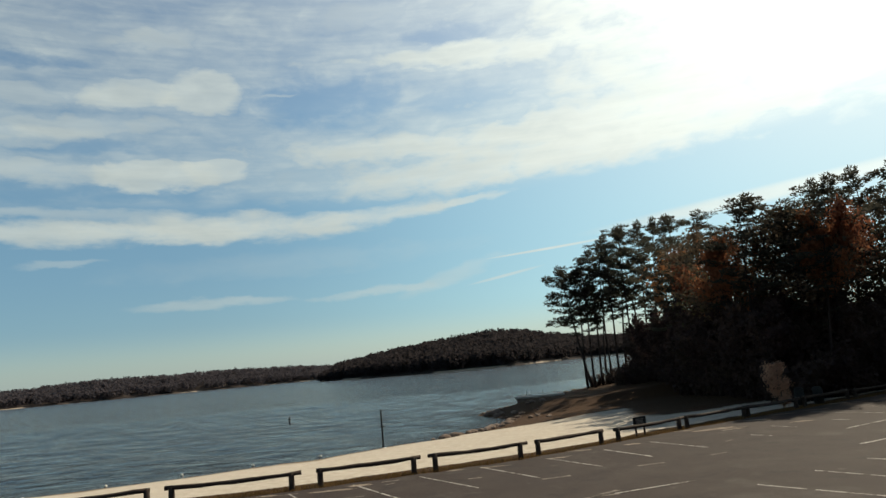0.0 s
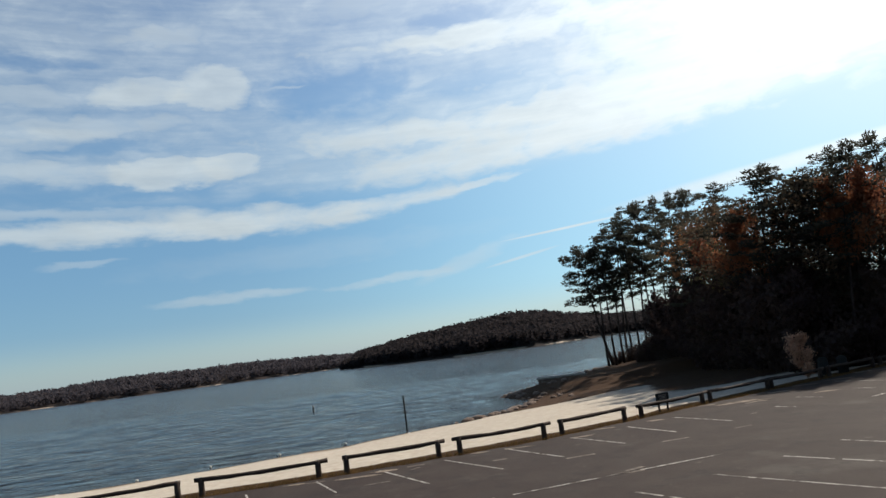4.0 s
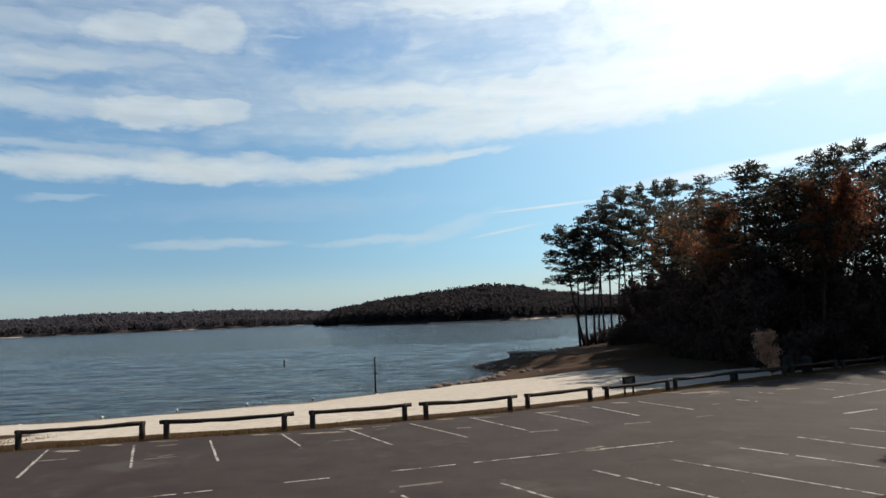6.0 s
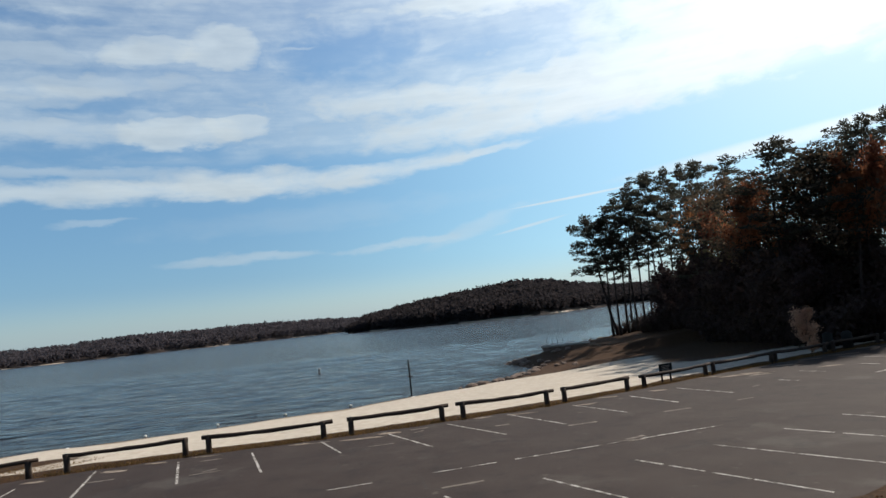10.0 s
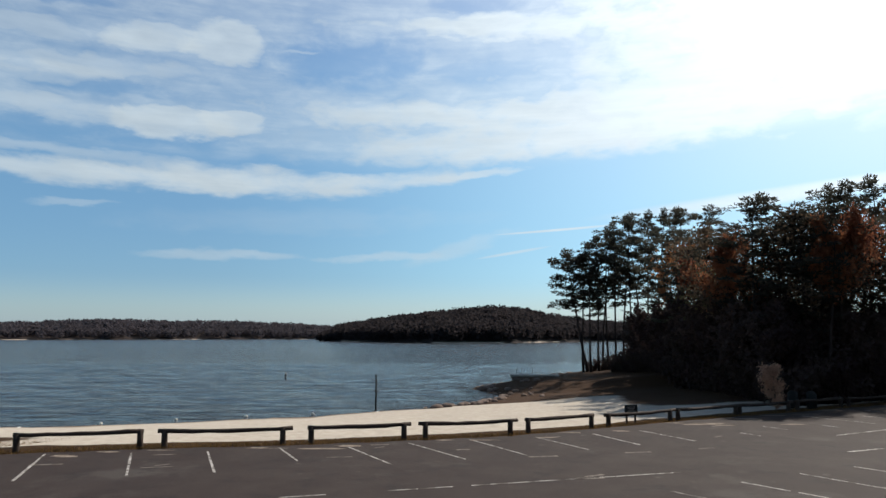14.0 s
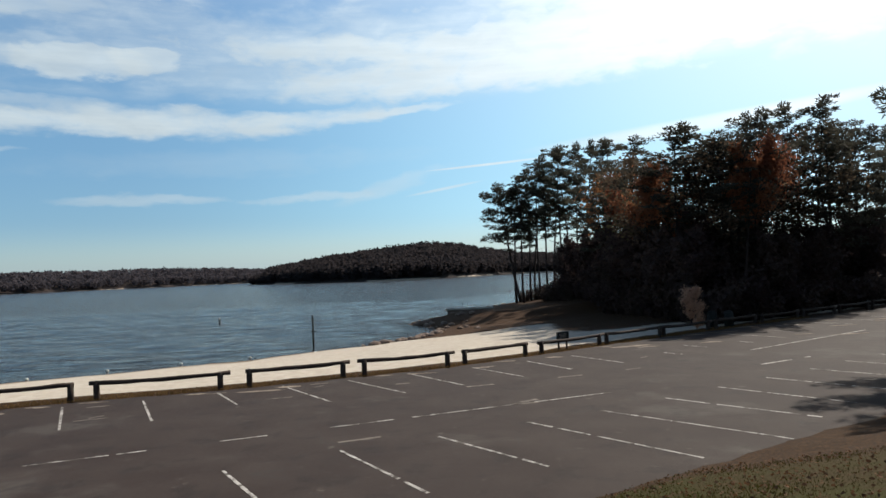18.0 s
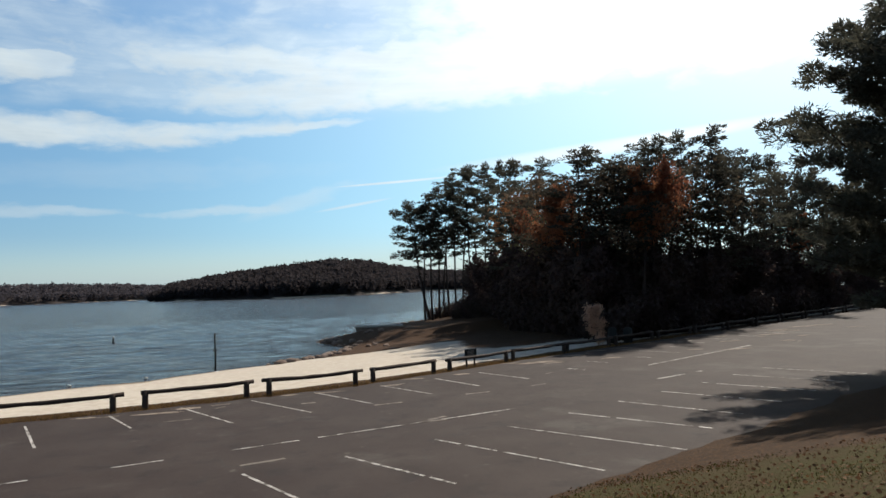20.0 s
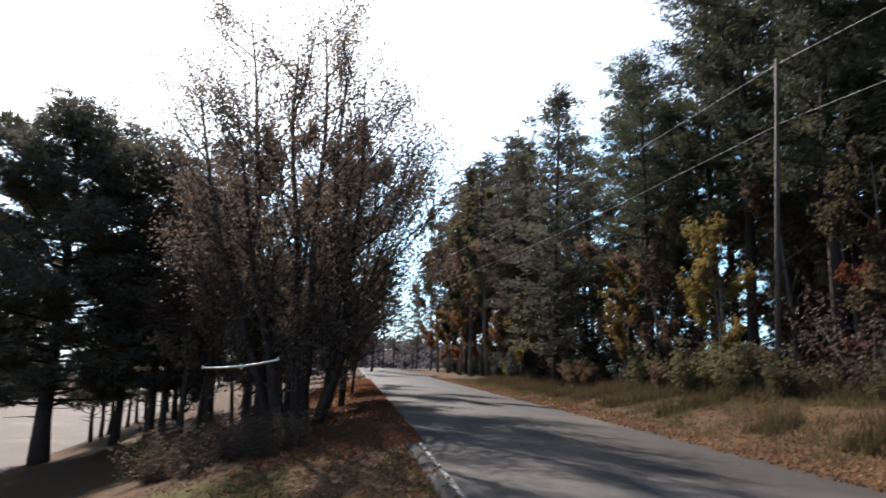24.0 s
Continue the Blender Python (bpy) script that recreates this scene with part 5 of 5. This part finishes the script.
def barrel(az, r):
    x, y = polar(az, r)
    ob = thing("litter_barrel", "dark round litter barrel behind the log barrier", "litter bin", "litter barrels", at=pose(x, y, land1(x, y)))
    vs, fs = [], []
    tube(vs, fs, [(0, 0, 0), (0, 0, 0.28), (0, 0, 0.3), (0, 0, 0.6), (0, 0, 0.62), (0, 0, 0.9)], [0.29, 0.29, 0.305, 0.305, 0.29, 0.29], 14)
    mesh_ob("drum", vs, fs, M_SIGN, ob, smooth=True)
    bm = bmesh.new()
    bmesh.ops.create_cone(bm, cap_ends=True, segments=14, radius1=0.31, radius2=0.18, depth=0.14, matrix=Matrix.Translation((0, 0, 0.97)))
    part("lid", bm, M_SIGN, ob)


barrel(26.3, 48.6)
barrel(27.5, 48.4)


def landing():
    """Low concrete landing with a rail at the point's shore."""
    x, y = polar(7.4, 82)
    ob = thing("lake_landing", "low concrete landing with thin posts at the lake point", "landing", at=pose(x, y, land1(x, y) + 0.12, 0, 0, -8))
    part("slab", box_bm(5.6, 2.4, 0.16, (0, 0, 0.07), 0.04), M_CONCRETE, ob)
    part("footing", box_bm(5.2, 2.0, 0.9, (0, 0, -0.46), 0.03), M_ROCK, ob)
    for i in range(5):
        vs, fs = [], []
        tube(vs, fs, [(-2.1 + i * 0.62, 0.9, 0.1), (-2.1 + i * 0.62, 0.92, 0.75)], [0.035, 0.03], 6)
        mesh_ob("post", vs, fs, M_METAL, ob)


landing()


def rock_proto(seed):
    rng = random.Random(seed)
    bm = bmesh.new()
    bmesh.ops.create_icosphere(bm, subdivisions=2, radius=0.5)
    for v in bm.verts:
        v.co *= 1 + 0.35 * noise.noise(v.co * 1.6 + Vector((seed, 0, 0))) + rng.uniform(-0.04, 0.04)
        v.co.z *= 0.6
    me = bpy.data.meshes.new("shore_rock")
    bm.to_mesh(me)
    bm.free()
    me.materials.append(M_ROCK)
    return me


rocks = [rock_proto(i) for i in range(3)]
rng_r = random.Random(31)
for i in range(170):
    t = (i * 0.618) % 1
    x = float(np.interp(t, [0, 0.25, 0.45, 0.6, 0.8, 1], [-1, 3.5, 6.3, 3.8, 9.2, 16])) + rng_r.uniform(-0.5, 0.9) + (rng_r.uniform(0, 5) if t > 0.3 and i % 2 else 0)
    y = float(np.interp(t, [0, 0.25, 0.45, 0.6, 0.8, 1], [59.3, 63.5, 71, 80.5, 87.5, 99])) + rng_r.uniform(-0.9, 0.3)
    ob = tagged(new("shore_rock", rocks[i % 3]), "rough brown rock at the water's edge", "rock", "shore rocks")
    s = rng_r.uniform(0.2, 1.0) ** 1.4
    ob.matrix_basis = pose(x, y, max(land1(x, y), WATER - 0.1) + 0.05 * s, 0, 0, rng_r.uniform(0, 360)) @ Matrix.Diagonal((s, s, s, 1))


# ---- model glider over the bank ----
def glider():
    r = 11.5
    x, y = polar(61.5, r)
    ob = thing("model_glider", "white foam model flying wing in level flight", "model aircraft", at=pose(x, y, EYE + r * math.tan(0.36 * DEG), -4, -8.5, -61.5 + 0))
    vs, fs = [], []
    for sx in (-1, 1):
        b = len(vs)
        for t in (0, 0.5, 1.0):
            xx, sweep, chord, up = sx * 0.58 * t, 0.16 * t, 0.26 - 0.1 * t, 0.03 * t * t
            vs += [(xx, 0.12 - sweep, up), (xx, 0.12 - sweep - chord * 0.3, up + 0.022), (xx, 0.12 - sweep - chord, up), (xx, 0.12 - sweep - chord * 0.3, up - 0.012)]
        for i in range(2):
            for j in range(4):
                q = b + i * 4
                f = (q + j, q + (j + 1) % 4, q + 4 + (j + 1) % 4, q + 4 + j)
                fs.append(f if sx > 0 else f[::-1])
        fs.append((b + 8, b + 9, b + 10, b + 11))
    mesh_ob("wing", vs, fs, M_WHITE, ob, smooth=True)
    part("body", box_bm(0.07, 0.3, 0.07, (0, 0.05, 0), 0.02), M_WHITE, ob)
    for sx in (-0.56, 0.56):
        part("fin", box_bm(0.012, 0.1, 0.05, (sx, -0.13, 0.05), 0.004), M_WHITE, ob)


glider()

# ---- grass, fallen leaves ----
def blades(name, label, count, region, height, mat, seed, width=0.012):
    """Upright bent blades on the ground inside a region."""
    nr = np.random.default_rng(seed)
    x, y = region(nr, count)
    z = land(x, y)
    n = len(x)
    a = nr.uniform(0, 6.283, n)
    h = height * nr.uniform(0.4, 1.3, n)
    w = width * nr.uniform(0.6, 1.4, n)
    lean = nr.normal(size=(n, 2)) * 0.35
    base = np.stack([x, y, z - 0.02], -1)
    side = np.stack([np.cos(a) * w, np.sin(a) * w, 0 * a], -1)
    tip = base + np.stack([lean[:, 0] * h, lean[:, 1] * h, h], -1)
    v = np.stack([base - side, base + side, tip], 1)
    me = bpy.data.meshes.new(name)
    me.vertices.add(3 * n)
    me.vertices.foreach_set("co", v.ravel())
    me.loops.add(3 * n)
    me.loops.foreach_set("vertex_index", np.arange(3 * n, dtype=np.int32))
    me.polygons.add(n)
    me.polygons.foreach_set("loop_start", np.arange(0, 3 * n, 3, dtype=np.int32))
    me.update(calc_edges=True)
    me.materials.append(mat)
    tagged(new(name, me), label, "grass", kind="stuff")


def near_bank(nr, count):
    r, a = 3.2 + 12 * nr.uniform(0, 1, count) ** 1.2, nr.uniform(-12, 98, count) * DEG
    x, y = r * np.sin(a), r * np.cos(a)
    ok = (inner_edge(x, y) > 0.1) & (x * ROAD_N.x + y * ROAD_N.y > ROAD_L + 0.1)
    return x[ok], y[ok]


def patchy(x, y, scale, cut, seed):
    """True where a slow noise over the ground is above cut."""
    return np.array([noise.noise((a * scale, b * scale, seed)) > cut for a, b in zip(x, y)])


def verge(nr, count):
    u, q = nr.uniform(2, 55, count), 0.6 + 5.4 * nr.uniform(0, 1, count) ** 0.85
    x, y = u * ROAD_U.x + (ROAD_R - q) * ROAD_N.x, u * ROAD_U.y + (ROAD_R - q) * ROAD_N.y
    ok = patchy(x, y, 0.9, -0.12, 2.0)
    return x[ok], y[ok]


def weed_spots(nr, count):
    u, q = nr.uniform(2, 50, count), 1.4 + 4.6 * nr.uniform(0, 1, count)
    x, y = u * ROAD_U.x + (ROAD_R - q) * ROAD_N.x, u * ROAD_U.y + (ROAD_R - q) * ROAD_N.y
    ok = patchy(x, y, 0.5, 0.12, 8.0)
    return x[ok], y[ok]


def whole_verge(nr, count):
    u, q = nr.uniform(2, 55, count), -0.2 + 7.0 * nr.uniform(0, 1, count) ** 1.3
    return u * ROAD_U.x + (ROAD_R - q) * ROAD_N.x, u * ROAD_U.y + (ROAD_R - q) * ROAD_N.y


def behind_rails(nr, count):
    x = nr.uniform(-34, 30, count)
    y = rail_y(x) + nr.uniform(-0.5, 1.0, count) + np.where(x < -17, nr.uniform(0, 6, count), 0)
    return x, y


blades("bank_grass", "short dry grass on the sunlit bank", 80000, near_bank, 0.045, M_GRASS, 1)
blades("verge_grass", "tall straw-coloured grass and weeds along the road", 52000, verge, 0.2, M_DRYGRASS, 2, 0.012)
blades("verge_weeds", "clumps of tall dry brown weeds along the road", 50000, weed_spots, 0.5, M_DRYGRASS, 12, 0.014)
blades("edge_grass", "thin straw-brown grass along the log barrier", 22000, behind_rails, 0.09, leaf_material("straw_blades", (0.17, 0.095, 0.04), (0.09, 0.055, 0.024), 0.35), 3, 0.015)


def litter(name, label, count, region, mat, seed, size):
    nr = np.random.default_rng(seed)
    x, y = region(nr, count)
    z = land(x, y) + 0.035
    ob = leaves_mesh(name, np.stack([x, y, z], -1), size, nr, mat, aspect=0.7, flat=0.8)
    tagged(ob, label, "leaves", kind="stuff")


def road_edge(nr, count):
    u = nr.uniform(2, 60, count)
    left = nr.uniform(0, 1, count) < 0.45
    q = np.where(left, ROAD_L + np.abs(nr.normal(size=count)) * 1.6 - 0.15, ROAD_R + 0.3 - np.abs(nr.normal(size=count)) * 1.3)
    return u * ROAD_U.x + q * ROAD_N.x, u * ROAD_U.y + q * ROAD_N.y


litter("fallen_leaves", "fallen brown leaves scattered over the grass bank", 11000, near_bank, M_TAN, 5, 0.06)
def red_drift(nr, count):
    u, q = nr.uniform(13, 50, count), ROAD_L - 0.2 + 3.6 * nr.uniform(0, 1, count) ** 1.5
    return u * ROAD_U.x + q * ROAD_N.x, u * ROAD_U.y + q * ROAD_N.y


litter("leaf_carpet", "carpet of red-orange fallen leaves beside the road", 16000, red_drift, M_ORANGE, 8, 0.075)
litter("roadside_leaves", "drift of brown fallen leaves along the road's edges", 14000, road_edge, M_TAN, 6, 0.065)
litter("verge_leaves", "fallen yellow-brown leaves among the roadside grass", 14000, whole_verge, M_TAN, 9, 0.07)
